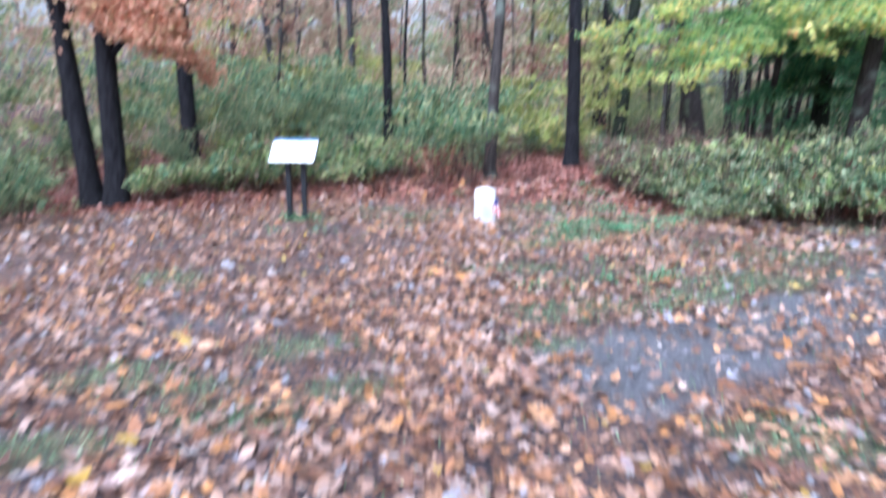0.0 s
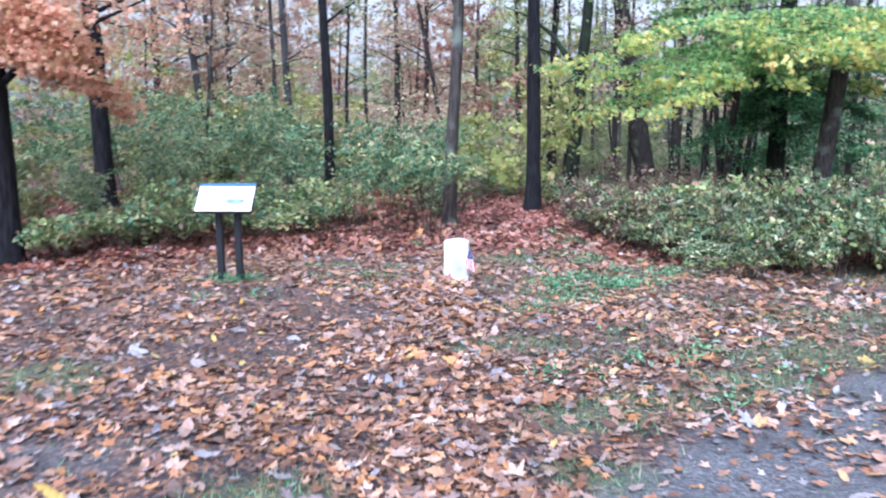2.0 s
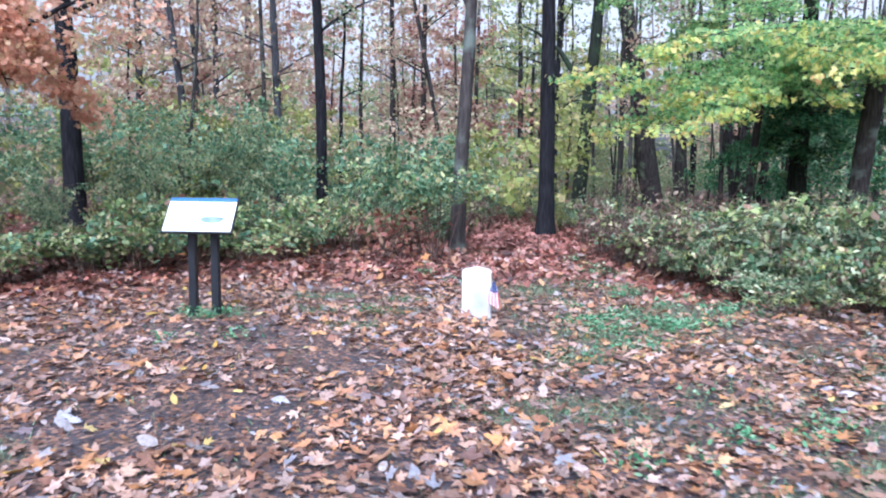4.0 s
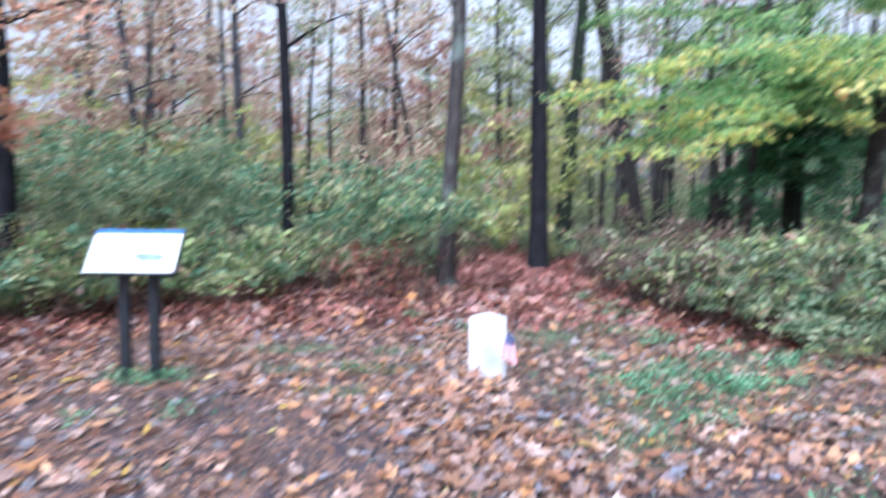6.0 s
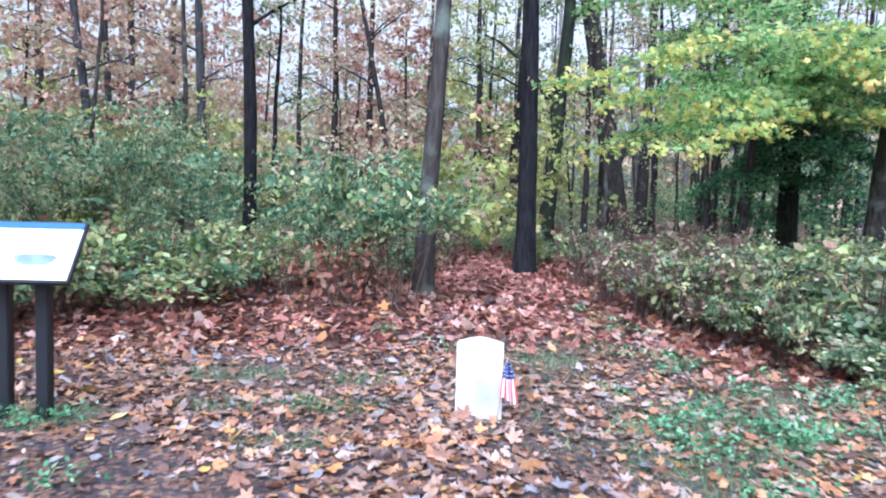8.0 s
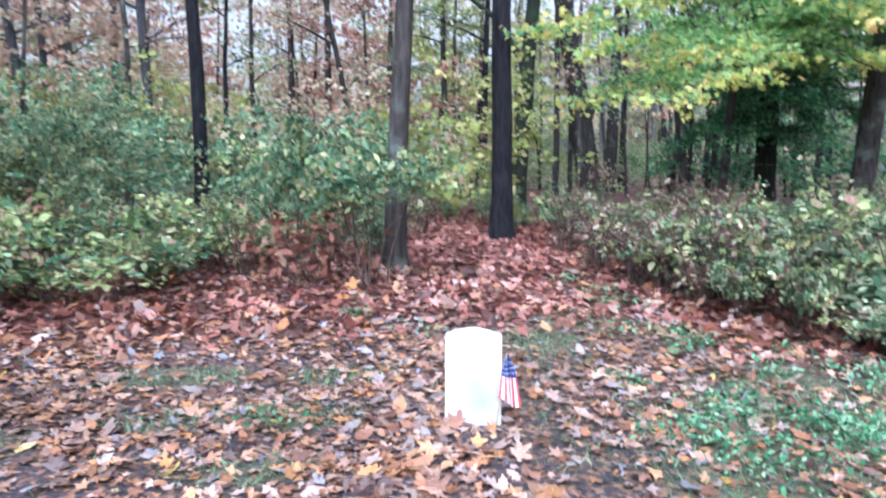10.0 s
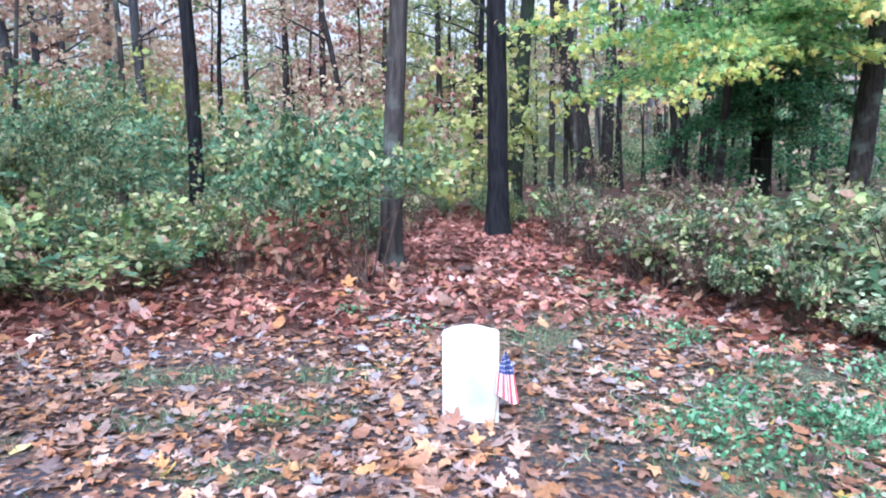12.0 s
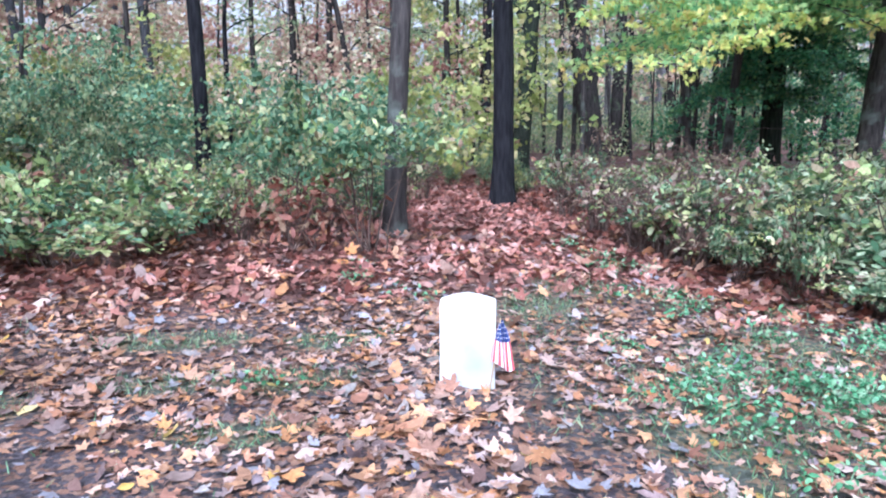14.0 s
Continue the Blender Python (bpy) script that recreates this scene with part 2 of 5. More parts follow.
# The strong patch tint paints shadowed hollows among the bramble leaves.
BRAMBLE = leaf_material("bramble_leaves", [
    (0.0, (0.045, 0.11, 0.05)), (0.35, (0.15, 0.26, 0.13)), (0.65, (0.36, 0.48, 0.28)), (0.88, (0.60, 0.66, 0.44)), (0.96, (0.62, 0.60, 0.34)), (1.0, (0.36, 0.20, 0.13))], 0.35, 0.3, 1.3, (0.36, 0.36, 0.34))
MAPLE_GREEN = leaf_material("maple_leaves_green", [
    (0.0, (0.16, 0.38, 0.15)), (0.4, (0.36, 0.62, 0.27)), (0.72, (0.58, 0.76, 0.34)), (1.0, (0.82, 0.84, 0.38))], 0.42, 0.6, 0.5, (0.7, 0.75, 0.65))
MAPLE_YELLOW = leaf_material("maple_leaves_yellow", [(0.0, (0.40, 0.52, 0.14)), (0.35, (0.62, 0.64, 0.18)), (0.75, (0.78, 0.70, 0.24)), (0.93, (0.82, 0.64, 0.26)), (1.0, (0.80, 0.46, 0.20))], 0.42, 0.45, 0.6, (0.8, 0.85, 0.7))
PEACH = leaf_material("maple_leaves_peach", [
    (0.0, (0.66, 0.32, 0.20)), (0.4, (0.84, 0.48, 0.34)), (0.75, (0.90, 0.60, 0.44)), (1.0, (0.64, 0.48, 0.24))], 0.45, 0.45, 0.6, (0.75, 0.7, 0.65))
# The two far leaf palettes are paled so distance haze is part of them.
FAR_HAZE_BROWN = leaf_material("far_haze_leaves_russet", [
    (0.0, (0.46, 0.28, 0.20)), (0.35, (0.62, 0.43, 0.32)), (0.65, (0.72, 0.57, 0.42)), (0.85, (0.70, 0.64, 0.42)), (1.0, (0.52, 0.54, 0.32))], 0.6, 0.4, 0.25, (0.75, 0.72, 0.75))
FAR_HAZE_GREEN = leaf_material("far_haze_leaves_green", [
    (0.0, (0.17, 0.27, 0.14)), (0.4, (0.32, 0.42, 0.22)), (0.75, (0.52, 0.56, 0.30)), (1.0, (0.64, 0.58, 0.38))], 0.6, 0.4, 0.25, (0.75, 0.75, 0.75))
RED_OAK = leaf_material("oak_seedling_leaves", [(0.0, (0.14, 0.045, 0.03)), (0.35, (0.30, 0.10, 0.07)), (0.7, (0.42, 0.20, 0.14)), (1.0, (0.54, 0.40, 0.28))], 0.5, 0.25, 0.9)
DRY = leaf_material("dry_brown_leaves", [(0.0, (0.10, 0.05, 0.04)), (0.4, (0.22, 0.13, 0.10)), (0.75, (0.34, 0.24, 0.19)), (1.0, (0.50, 0.42, 0.33))], 0.6, 0.2, 0.9)
RUSSET = leaf_material("russet_oak_leaves", [
    (0.0, (0.26, 0.11, 0.09)), (0.4, (0.44, 0.22, 0.18)), (0.75, (0.60, 0.36, 0.28)), (1.0, (0.70, 0.50, 0.36))], 0.55, 0.4, 0.35, (0.7, 0.66, 0.68))
YELLOW_GREEN = leaf_material("yellow_green_leaves", [
    (0.0, (0.26, 0.34, 0.10)), (0.4, (0.46, 0.52, 0.17)), (0.75, (0.66, 0.64, 0.24)), (1.0, (0.78, 0.66, 0.34))], 0.5, 0.4, 0.5)
GRASS = leaf_material("grass_blades", [(0.0, (0.09, 0.19, 0.09)), (0.5, (0.20, 0.36, 0.20)), (0.85, (0.34, 0.47, 0.29)), (1.0, (0.42, 0.42, 0.28))], 0.45, 0.25, 0.8, (0.7, 0.75, 0.7))
WEED = leaf_material("weed_leaves", [(0.0, (0.04, 0.15, 0.065)), (0.45, (0.12, 0.32, 0.16)), (0.8, (0.26, 0.50, 0.28)), (1.0, (0.46, 0.60, 0.42))], 0.38, 0.25, 1.5, (0.75, 0.8, 0.75))
BARK_DARK = bark_material("bark_dark_wet", (0.005, 0.005, 0.007), (0.024, 0.023, 0.027))
BARK_GREY = bark_material("bark_grey_lichen", (0.022, 0.020, 0.020), (0.080, 0.068, 0.064), (0.14, 0.16, 0.14), 0.60)
BARK_BROWN = bark_material("bark_brown", (0.014, 0.012, 0.012), (0.055, 0.047, 0.045), (0.12, 0.15, 0.09), 0.66)
BARK_MOSS = bark_material("bark_mossy", (0.008, 0.011, 0.009), (0.030, 0.034, 0.024), (0.03, 0.05, 0.025), 0.6)
# Bluish grey bark: some distance haze is mixed into its colour.
BARK_HALF_HAZED = bark_material("bark_half_hazed", (0.03, 0.031, 0.037), (0.085, 0.084, 0.092))
# Bark greys lightened to paint in the far wood's haze.
BARK_HAZED = bark_material("bark_hazed", (0.12, 0.11, 0.12), (0.28, 0.26, 0.27))
STEM = bark_material("shrub_stems", (0.05, 0.035, 0.03), (0.16, 0.11, 0.09))


# ---- mesh tools ----
def mesh_from(name, V, loops, sizes, mats, smooth=False):
    me = bpy.data.meshes.new(name)
    me.vertices.add(len(V))
    me.vertices.foreach_set("co", np.asarray(V, np.float32).ravel())
    me.loops.add(len(loops))
    me.loops.foreach_set("vertex_index", np.asarray(loops, np.int32))
    me.polygons.add(len(sizes))
    starts = np.concatenate(([0], np.cumsum(sizes)[:-1])).astype(np.int32)
    me.polygons.foreach_set("loop_start", starts)
    if smooth:
        me.polygons.foreach_set("use_smooth", np.ones(len(sizes), bool))
    for m in mats if isinstance(mats, (list, tuple)) else [mats]:
        me.materials.append(m)
    me.update(calc_edges=True)
    return me


def joined(pieces):
    """Several (V, loops, sizes) as one."""
    V, L, S, base = [], [], [], 0
    for v, l, s in pieces:
        V.append(v), L.append(np.asarray(l) + base), S.append(s)
        base += len(v)
    return np.concatenate(V), np.concatenate(L), np.concatenate(S)


def solid(name, geo, mat, parent=None, label="", smooth=False):
    ob = new(name, mesh_from(name, *geo, mat, smooth))
    ob.parent = parent
    return tagged(ob, label)


def part(name, bm, mat, parent, label="", smooth=False):
    me = bpy.data.meshes.new(name)
    bm.to_mesh(me)
    bm.free()
    for m in mat if isinstance(mat, (list, tuple)) else [mat]:
        me.materials.append(m)
    if smooth:
        for p in me.polygons:
            p.use_smooth = True
    ob = new(name, me)
    ob.parent = parent
    return tagged(ob, label)


def box(w, d, h, m=None, bevel=0.004):
    bm = bmesh.new()
    bmesh.ops.create_cube(bm, size=1, matrix=(m or Matrix()) @ Matrix.Diagonal((w, d, h, 1)))
    if bevel:
        bmesh.ops.bevel(bm, geom=bm.edges[:], offset=bevel, segments=2, affect="EDGES")
    return bm


def tube(pts, rad, sides=8, rough=0.0, rng=RNG):
    """A tapered stem along pts, closed at its tip."""
    pts, rad = np.asarray(pts, float), np.asarray(rad, float)
    n = len(pts)
    tan = np.gradient(pts, axis=0)
    tan /= np.linalg.norm(tan, axis=1)[:, None] + 1e-9
    ref = np.where(np.abs(tan[:, 2:3]) > 0.8, np.array([[1.0, 0, 0]]), np.array([[0, 0, 1.0]]))
    u = np.cross(tan, ref)
    u /= np.linalg.norm(u, axis=1)[:, None] + 1e-9
    w = np.cross(tan, u)
    a = np.linspace(0, 2 * np.pi, sides, endpoint=False)
    r = rad[:, None] * (1 + rough * rng.normal(size=(n, sides)))
    V = pts[:, None] + r[..., None] * (u[:, None] * np.cos(a)[None, :, None] + w[:, None] * np.sin(a)[None, :, None])
    V = V.reshape(-1, 3)
    i, j = np.meshgrid(np.arange(n - 1), np.arange(sides), indexing="ij")
    k = (j + 1) % sides
    quads = np.stack([i * sides + j, i * sides + k, (i + 1) * sides + k, (i + 1) * sides + j], -1).reshape(-1)
    cap = np.arange((n - 1) * sides, n * sides)
    return V, np.concatenate([quads, cap]), np.concatenate([np.full((n - 1) * sides, 4), [sides]])


def template(verts, faces):
    return np.array(verts, float), np.concatenate([np.array(f) for f in faces]), np.array([len(f) for f in faces])


OVAL = template([(0, 0, 0), (-0.24, 0.32, 0.05), (0.24, 0.32, 0.05), (-0.2, 0.68, 0.03), (0.2, 0.68, 0.03), (0, 1, -0.06)],
                [(0, 2, 1), (1, 2, 4, 3), (3, 4, 5)])
DIAMOND = template([(0, 0, 0), (0.34, 0.5, 0.07), (0, 1, -0.04), (-0.34, 0.5, 0.07)], [(0, 1, 2), (0, 2, 3)])
BLADE = template([(-0.035, 0, 0), (0.035, 0, 0), (0.025, 0.6, 0.08), (-0.025, 0.6, 0.08), (0.0, 1.0, 0.3)], [(0, 1, 2, 3), (3, 2, 4)])


def lobed(half, curl, twist, seed):
    """A fallen leaf from half an outline (angle in degrees from the tip, radius), curled and wavy."""
    r = np.random.default_rng(seed)
    ring = [(a, q) for a, q in half] + [(360 - a, q) for a, q in reversed(half) if 0 < a < 180]
    V = [(0, 0, 0)]
    for a, q in ring:
        q *= r.uniform(0.88, 1.1)
        x, y = q * math.sin(radians(a)), q * math.cos(radians(a))
        V.append((x, y, curl * q * q * 2 + twist * x * y + r.normal() * 0.03))
    n = len(ring)
    return template(V, [(0, k, k % n + 1) for k in range(n, 0, -1)])


MAPLE_HALF = [(0, 0.56), (14, 0.36), (30, 0.24), (44, 0.40), (58, 0.52), (72, 0.34), (86, 0.22), (108, 0.36), (135, 0.22), (180, 0.14)]
OAK_HALF = [(0, 0.58), (14, 0.46), (24, 0.28), (44, 0.36), (62, 0.18), (88, 0.28), (112, 0.16), (136, 0.28), (158, 0.28), (180, 0.50)]
PLAIN_HALF = [(0, 0.55), (20, 0.42), (50, 0.30), (90, 0.24), (130, 0.28), (165, 0.42), (180, 0.5)]
FALLEN = [lobed(MAPLE_HALF, 0.12, 0.1, 1), lobed(MAPLE_HALF, -0.14, 0.2, 2), lobed(MAPLE_HALF, 0.28, -0.3, 3), lobed(MAPLE_HALF, 0.05, 0.4, 8),
          lobed(OAK_HALF, 0.10, 0.3, 4), lobed(OAK_HALF, -0.2, -0.2, 5), lobed(PLAIN_HALF, 0.18, 0.3, 6), lobed(PLAIN_HALF, -0.15, 0.2, 7)]
SPRIG = lobed([(0, 0.56), (30, 0.24), (55, 0.50), (85, 0.22), (110, 0.34), (180, 0.16)], -0.1, 0.2, 9)


FALLEN_LOW = [lobed([(0, 0.56), (32, 0.24), (60, 0.50), (95, 0.24), (130, 0.36), (180, 0.2)], c, w, k) for c, w, k in ((0.14, 0.2, 11), (-0.15, -0.2, 12), (0.25, 0.3, 13))] \
    + [lobed([(0, 0.55), (40, 0.30), (90, 0.24), (140, 0.30), (180, 0.5)], c, w, k) for c, w, k in ((0.15, 0.3, 14), (-0.15, 0.2, 15))]


def cloud(pts, size, kind, flat=0.5, rng=RNG, normal=(0, 0, 1)):
    """Leaves of one kind at pts: flat 1 lays them level, 0 turns them any way."""
    V0, L0, S0 = kind
    n = len(pts)
    nrm = rng.normal(size=(n, 3)) * (1 - flat) + np.array(normal) * flat
    nrm /= np.linalg.norm(nrm, axis=1)[:, None] + 1e-9
    side = np.cross(nrm, rng.normal(size=(n, 3)))
    side /= np.linalg.norm(side, axis=1)[:, None] + 1e-9
    fwd = np.cross(nrm, side)
    sz = np.broadcast_to(np.asarray(size, float), (n,))[:, None, None]
    V = np.asarray(pts)[:, None] + sz * (side[:, None] * V0[None, :, :1] + fwd[:, None] * V0[None, :, 1:2] + nrm[:, None] * V0[None, :, 2:])
    L = (L0[None] + (np.arange(n) * len(V0))[:, None]).ravel()
    return V.reshape(-1, 3), L, np.tile(S0, n)


def smooth(a, b, v):
    q = np.clip((v - a) / (b - a), 0, 1)
    return q * q * (3 - 2 * q)


def wave(x, y, f, seed=0.0):
    """A cheap rolling field in 0..1."""
    return 0.5 + 0.25 * (np.sin(x * f + 1.3 * seed + 1.7 * np.sin(y * f * 0.7 + seed)) + np.sin(y * f * 1.13 + 2.1 * seed + 1.3 * np.sin(x * f * 0.8 - seed)))


# ---- the ground ----
def height(x, y):
    x, y = np.asarray(x, float), np.asarray(y, float)
    z = 0.34 * smooth(4.5, -1.5, y) + 0.24 * smooth(12.5, 16.5, y) + 0.02 * (wave(x, y, 1.3) - 0.5) + 0.012 * (wave(x, y, 4.1, 2) - 0.5)
    z -= 0.30 * smooth(-4.5, -9, x) * smooth(9, 14, y) * smooth(24, 17, y)
    return z + 0.9 * smooth(30, 90, np.hypot(x, y - 8))


TURF = [(0.95, 7.7, .7, .4), (1.2, 5.85, .55, .4), (1.9, 6.15, .55, .38), (2.7, 6.6, .7, .45), (3.6, 7.4, .8, .5), (1.1, 5.0, .35, .3), (-2.87, 6.8, .6, .5),
        (-.8, 4.85, .45, .38), (-.3, 4.0, .4, .3), (-1.8, 4.0, .7, .4), (-1.9, 2.8, .6, .35), (-.85, 3.4, .55, .35), (2.5, 3.3, .7, .45), (1.9, 10.0, .7, .5),
        (2.3, 10.5, .9, .9), (2.9, 11.2, .7, .7), (1.6, 12.8, .5, .4), (2.1, 13.4, .5, .4), (-1.2, 11.4, .6, .22), (-.5, 11.35, .6, .28), (-.1, 12.2, .5, .3),
        (-.7, 10.55, .45, .22), (1.4, 9.2, .6, .4), (-2.4, 11.1, .5, .3), (-1.4, 12.3, .6, .3), (4.3, 8.6, .9, .6)]


def turf(x, y):
    g = np.zeros_like(np.asarray(x, float))
    for cx, cy, rx, ry in TURF:
        d = np.hypot((x - cx) / rx, (y - cy) / ry) + 0.5 * (wave(x, y, 6.0, cx) - 0.5)
        g = np.maximum(g, smooth(1.15, 0.5, d))
    return np.maximum(g, 0.34 * smooth(0.4, 1.4, x) * smooth(6.5, 7.5, y) * smooth(14, 12.5, y) * smooth(0.35, 0.6, wave(x, y, 3.3, 8)))


def gravel(x, y):
    """The grey strip that runs off past the start of the clearing."""
    s = (x - 2.7) * 0.80 + (y - 5.2) * 0.60
    d = np.abs(-(x - 2.7) * 0.60 + (y - 5.2) * 0.80)
    g = smooth(0.85, 0.5, d + 0.4 * (wave(x, y, 3.0, 5) - 0.5)) * smooth(-2.3, -1.5, s)
    left = smooth(0.7, 0.3, np.hypot((x + 2.4) / 1.6, (y - 5.2) / 0.9) + 0.3 * (wave(x, y, 4, 3) - 0.5)) * 0.6
    return np.maximum(g, left)


def red_zone(x, y):
    # Last term also paints shade before the brambles into the ground.
    return np.clip(smooth(12.6, 14.2, y + 0.5 * (wave(x, y, 2.0, 1) - 0.5)) + smooth(-3.2, -4.6, x) * smooth(11, 13, y) + smooth(2.6, 3.4, x) * smooth(11.4, 12.6, y), 0, 1)


def axis(lo, hi, step, far):
    mid = np.arange(lo, hi + 1e-6, step)
    out = step * 1.18 ** np.arange(1, 60)
    out = np.cumsum(out)
    out = out[out < far]
    return np.concatenate([lo - out[::-1], mid, hi + out])


GX, GY = axis(-9, 9, 0.1, 420), axis(-2, 20, 0.1, 420)
gx, gy = np.meshgrid(GX, GY, indexing="xy")
nx, ny = len(GX), len(GY)
gi, gj = np.meshgrid(np.arange(nx - 1), np.arange(ny - 1), indexing="xy")
gq = np.stack([gj * nx + gi, gj * nx + gi + 1, (gj + 1) * nx + gi + 1, (gj + 1) * nx + gi], -1).reshape(-1)
ground = solid("ground", (np.stack([gx.ravel(), gy.ravel(), height(gx, gy).ravel()], -1), gq, np.full(len(gq) // 4, 4)), GROUND, smooth=True)
tagged(ground, "damp dark woodland earth with thin grass and gravel", "ground", kind="structure")
for key, field in (("turf", turf(gx, gy)), ("gravel", gravel(gx, gy)), ("litter", red_zone(gx, gy))):
    at = ground.data.attributes.new(key, "FLOAT", "POINT")
    at.data.foreach_set("value", field.ravel().astype(np.float32))


# ---- trees ----
def trunk_path(x, y, tall, lean, bow, rng, steps=14):
    h = np.linspace(0, 1, steps)
    ax, ay = math.tan(radians(lean[0])), math.tan(radians(lean[1]))
    wob = 0.10 * np.cumsum(rng.normal(size=(steps, 2)), axis=0) / steps ** 0.5
    wob -= wob[0]
    P = np.stack([ax * tall * h + bow * np.sin(h * np.pi) + wob[:, 0] * (0.3 + h), ay * tall * h + wob[:, 1] * (0.3 + h), tall * h - 0.05], -1)
    return P


def limb_from(P, R, k, length, azimuth, rise, rng, thick=0.32):
    base = P[k]
    n = 7
    s = np.linspace(0, 1, n)
    d = np.array([math.cos(azimuth), math.sin(azimuth)])
    Q = np.zeros((n, 3))
    Q[:, :2] = base[:2] + d * (length * s)[:, None] + rng.normal(size=(n, 2)) * 0.05 * length * s[:, None]
    Q[:, 2] = base[2] + rise * length * (s - 0.35 * s * s)
    return Q, R[k] * thick * (1 - 0.85 * s) + 0.006


def twigs_on(Q, count, reach, rng):
    out = []
    for _ in range(count):
        k = rng.integers(2, len(Q))
        a = rng.uniform(0, 2 * np.pi)
        end = Q[k] + np.array([math.cos(a) * reach, math.sin(a) * reach, rng.uniform(-0.1, 0.5) * reach]) * rng.uniform(0.5, 1.1)
        mid = (Q[k] + end) / 2 + rng.normal(size=3) * 0.06
        out.append((np.array([Q[k], mid, end]), np.array([0.014, 0.010, 0.004])))
    return out


def tree(x, y, r, tall, bark, label, leaves=None, lean=(0, 0), bow=0.0, limbs=6, first=0.35, reach=2.6, leaf=0.13, count=1000, flare=1.5, fork=None, seed=0, sides=14):
    """A wood tree: trunk with a root flare, limbs, twigs, and a loose crown of single leaves."""
    rng = np.random.default_rng(seed + 100)
    root = new("tree")
    root.location = (x, y, float(height(x, y)))
    tagged(root, label, "tree", "trees of the wood")
    P = trunk_path(x, y, tall, lean, bow, rng)
    hz = np.unique(np.concatenate([np.array([-0.05, 0.12, 0.35, 0.8]), np.linspace(1.2, tall, 16)]))
    P = np.stack([np.interp(hz, P[:, 2], P[:, 0]), np.interp(hz, P[:, 2], P[:, 1]), hz], -1)
    R = r * (1 - 0.72 * np.clip(hz / tall, 0, 1) ** 1.1) * (1 + (flare - 1) * np.exp(-np.clip(hz, 0, None) / 0.22))
    solid("trunk", tube(P, R, sides, 0.05, rng), bark, root, smooth=True)
    ends, twigs = [], []
    ks = [int(np.argmin(np.abs(hz - tall * f))) for f in np.linspace(first, 0.95, max(limbs, 1))]
    for i in range(limbs):
        Q, q = limb_from(P, R, ks[i], reach * rng.uniform(0.6, 1.1), i * 2.4 + rng.uniform(0, 1.2), rng.uniform(0.35, 0.9), rng)
        solid("limb", tube(Q, q, 7, 0.03, rng), bark, root, smooth=True)
        ends.append(Q)
        twigs += twigs_on(Q, 5, reach * 0.3, rng)
    if fork:
        at, az, ln, rise = fork
        k = int(np.argmin(np.abs(hz - at)))
        Q, q = limb_from(P, R, k, ln, az, rise, rng, 0.62)
        solid("limb", tube(Q, q, 9, 0.03, rng), bark, root, smooth=True)
        ends.append(Q)
    if twigs:
        tagged(solid("branchwork", joined([tube(a, b, 4) for a, b in twigs]), bark, root), kind="stuff")
    if leaves and ends:
        tips = np.concatenate([np.concatenate([Q[3:] for Q in ends]), np.array([a[2] for a, b in twigs])])
        pick = tips[rng.integers(0, len(tips), count)]
        pts = pick + rng.normal(size=(count, 3)) * np.array([0.55, 0.55, 0.28]) * (reach / 2.6)
        tagged(solid("crown", cloud(pts, leaf * rng.uniform(0.6, 1.2, count), SPRIG if 0.13 < leaf < 0.16 else DIAMOND, 0.4, rng, (0, -0.6, 0.8)), leaves, root), kind="stuff")
    return root


def spray(root, start, end, width, count, bark, rng, twigs, sag=0.3):
    """A long low branch with leaves in drooping plates along it. Returns the leaves' places, and how far out each sits."""
    s = np.linspace(0, 1, 9)
    Q = np.array(start) + (np.array(end) - np.array(start)) * s[:, None]
    Q[:, 2] += sag * np.sin(s * np.pi) + rng.normal(size=9) * 0.04
    solid("limb", tube(Q, 0.022 * (1 - 0.85 * s) + 0.004, 6), bark, root, smooth=True)
    d = (np.array(end) - np.array(start))[:2]
    d = d / np.linalg.norm(d)
    nrm = np.array([-d[1], d[0]])
    pts, tip = [], []
    for k in range(26):
        u = rng.uniform(0.2, 1.0)
        c = np.array([np.interp(u, s, Q[:, a]) for a in range(3)])
        sd = rng.choice([-1, 1]) * rng.uniform(0.2, 1.0) * width * (1.1 - 0.6 * u)
        e = c + np.array([*(nrm * sd + d * abs(sd) * 0.6), -0.16 * abs(sd) + rng.normal() * 0.10])
        twigs.append(tube(np.array([c, (c + e) / 2 + (0, 0, 0.03), e]), np.array([0.012, 0.008, 0.003]), 4))
        m = count // 26
        v = rng.uniform(0.05, 1.12, m)
        pts.append(c + (e - c) * v[:, None] + rng.normal(size=(m, 3)) * np.array([0.15, 0.15, 0.045]))
        tip.append(u * 0.75 + v * 0.25 + rng.normal(size=m) * 0.08)
    return np.concatenate(pts), np.concatenate(tip)


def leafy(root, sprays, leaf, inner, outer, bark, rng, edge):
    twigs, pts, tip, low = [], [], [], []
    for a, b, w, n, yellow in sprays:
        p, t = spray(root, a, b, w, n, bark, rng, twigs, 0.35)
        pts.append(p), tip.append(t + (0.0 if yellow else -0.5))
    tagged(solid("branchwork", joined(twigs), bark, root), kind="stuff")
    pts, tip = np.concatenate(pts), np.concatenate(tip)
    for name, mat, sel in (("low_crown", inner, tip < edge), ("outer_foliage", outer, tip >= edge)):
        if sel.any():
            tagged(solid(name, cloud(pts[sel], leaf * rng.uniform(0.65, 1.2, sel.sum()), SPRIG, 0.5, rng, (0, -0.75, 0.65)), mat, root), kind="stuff")


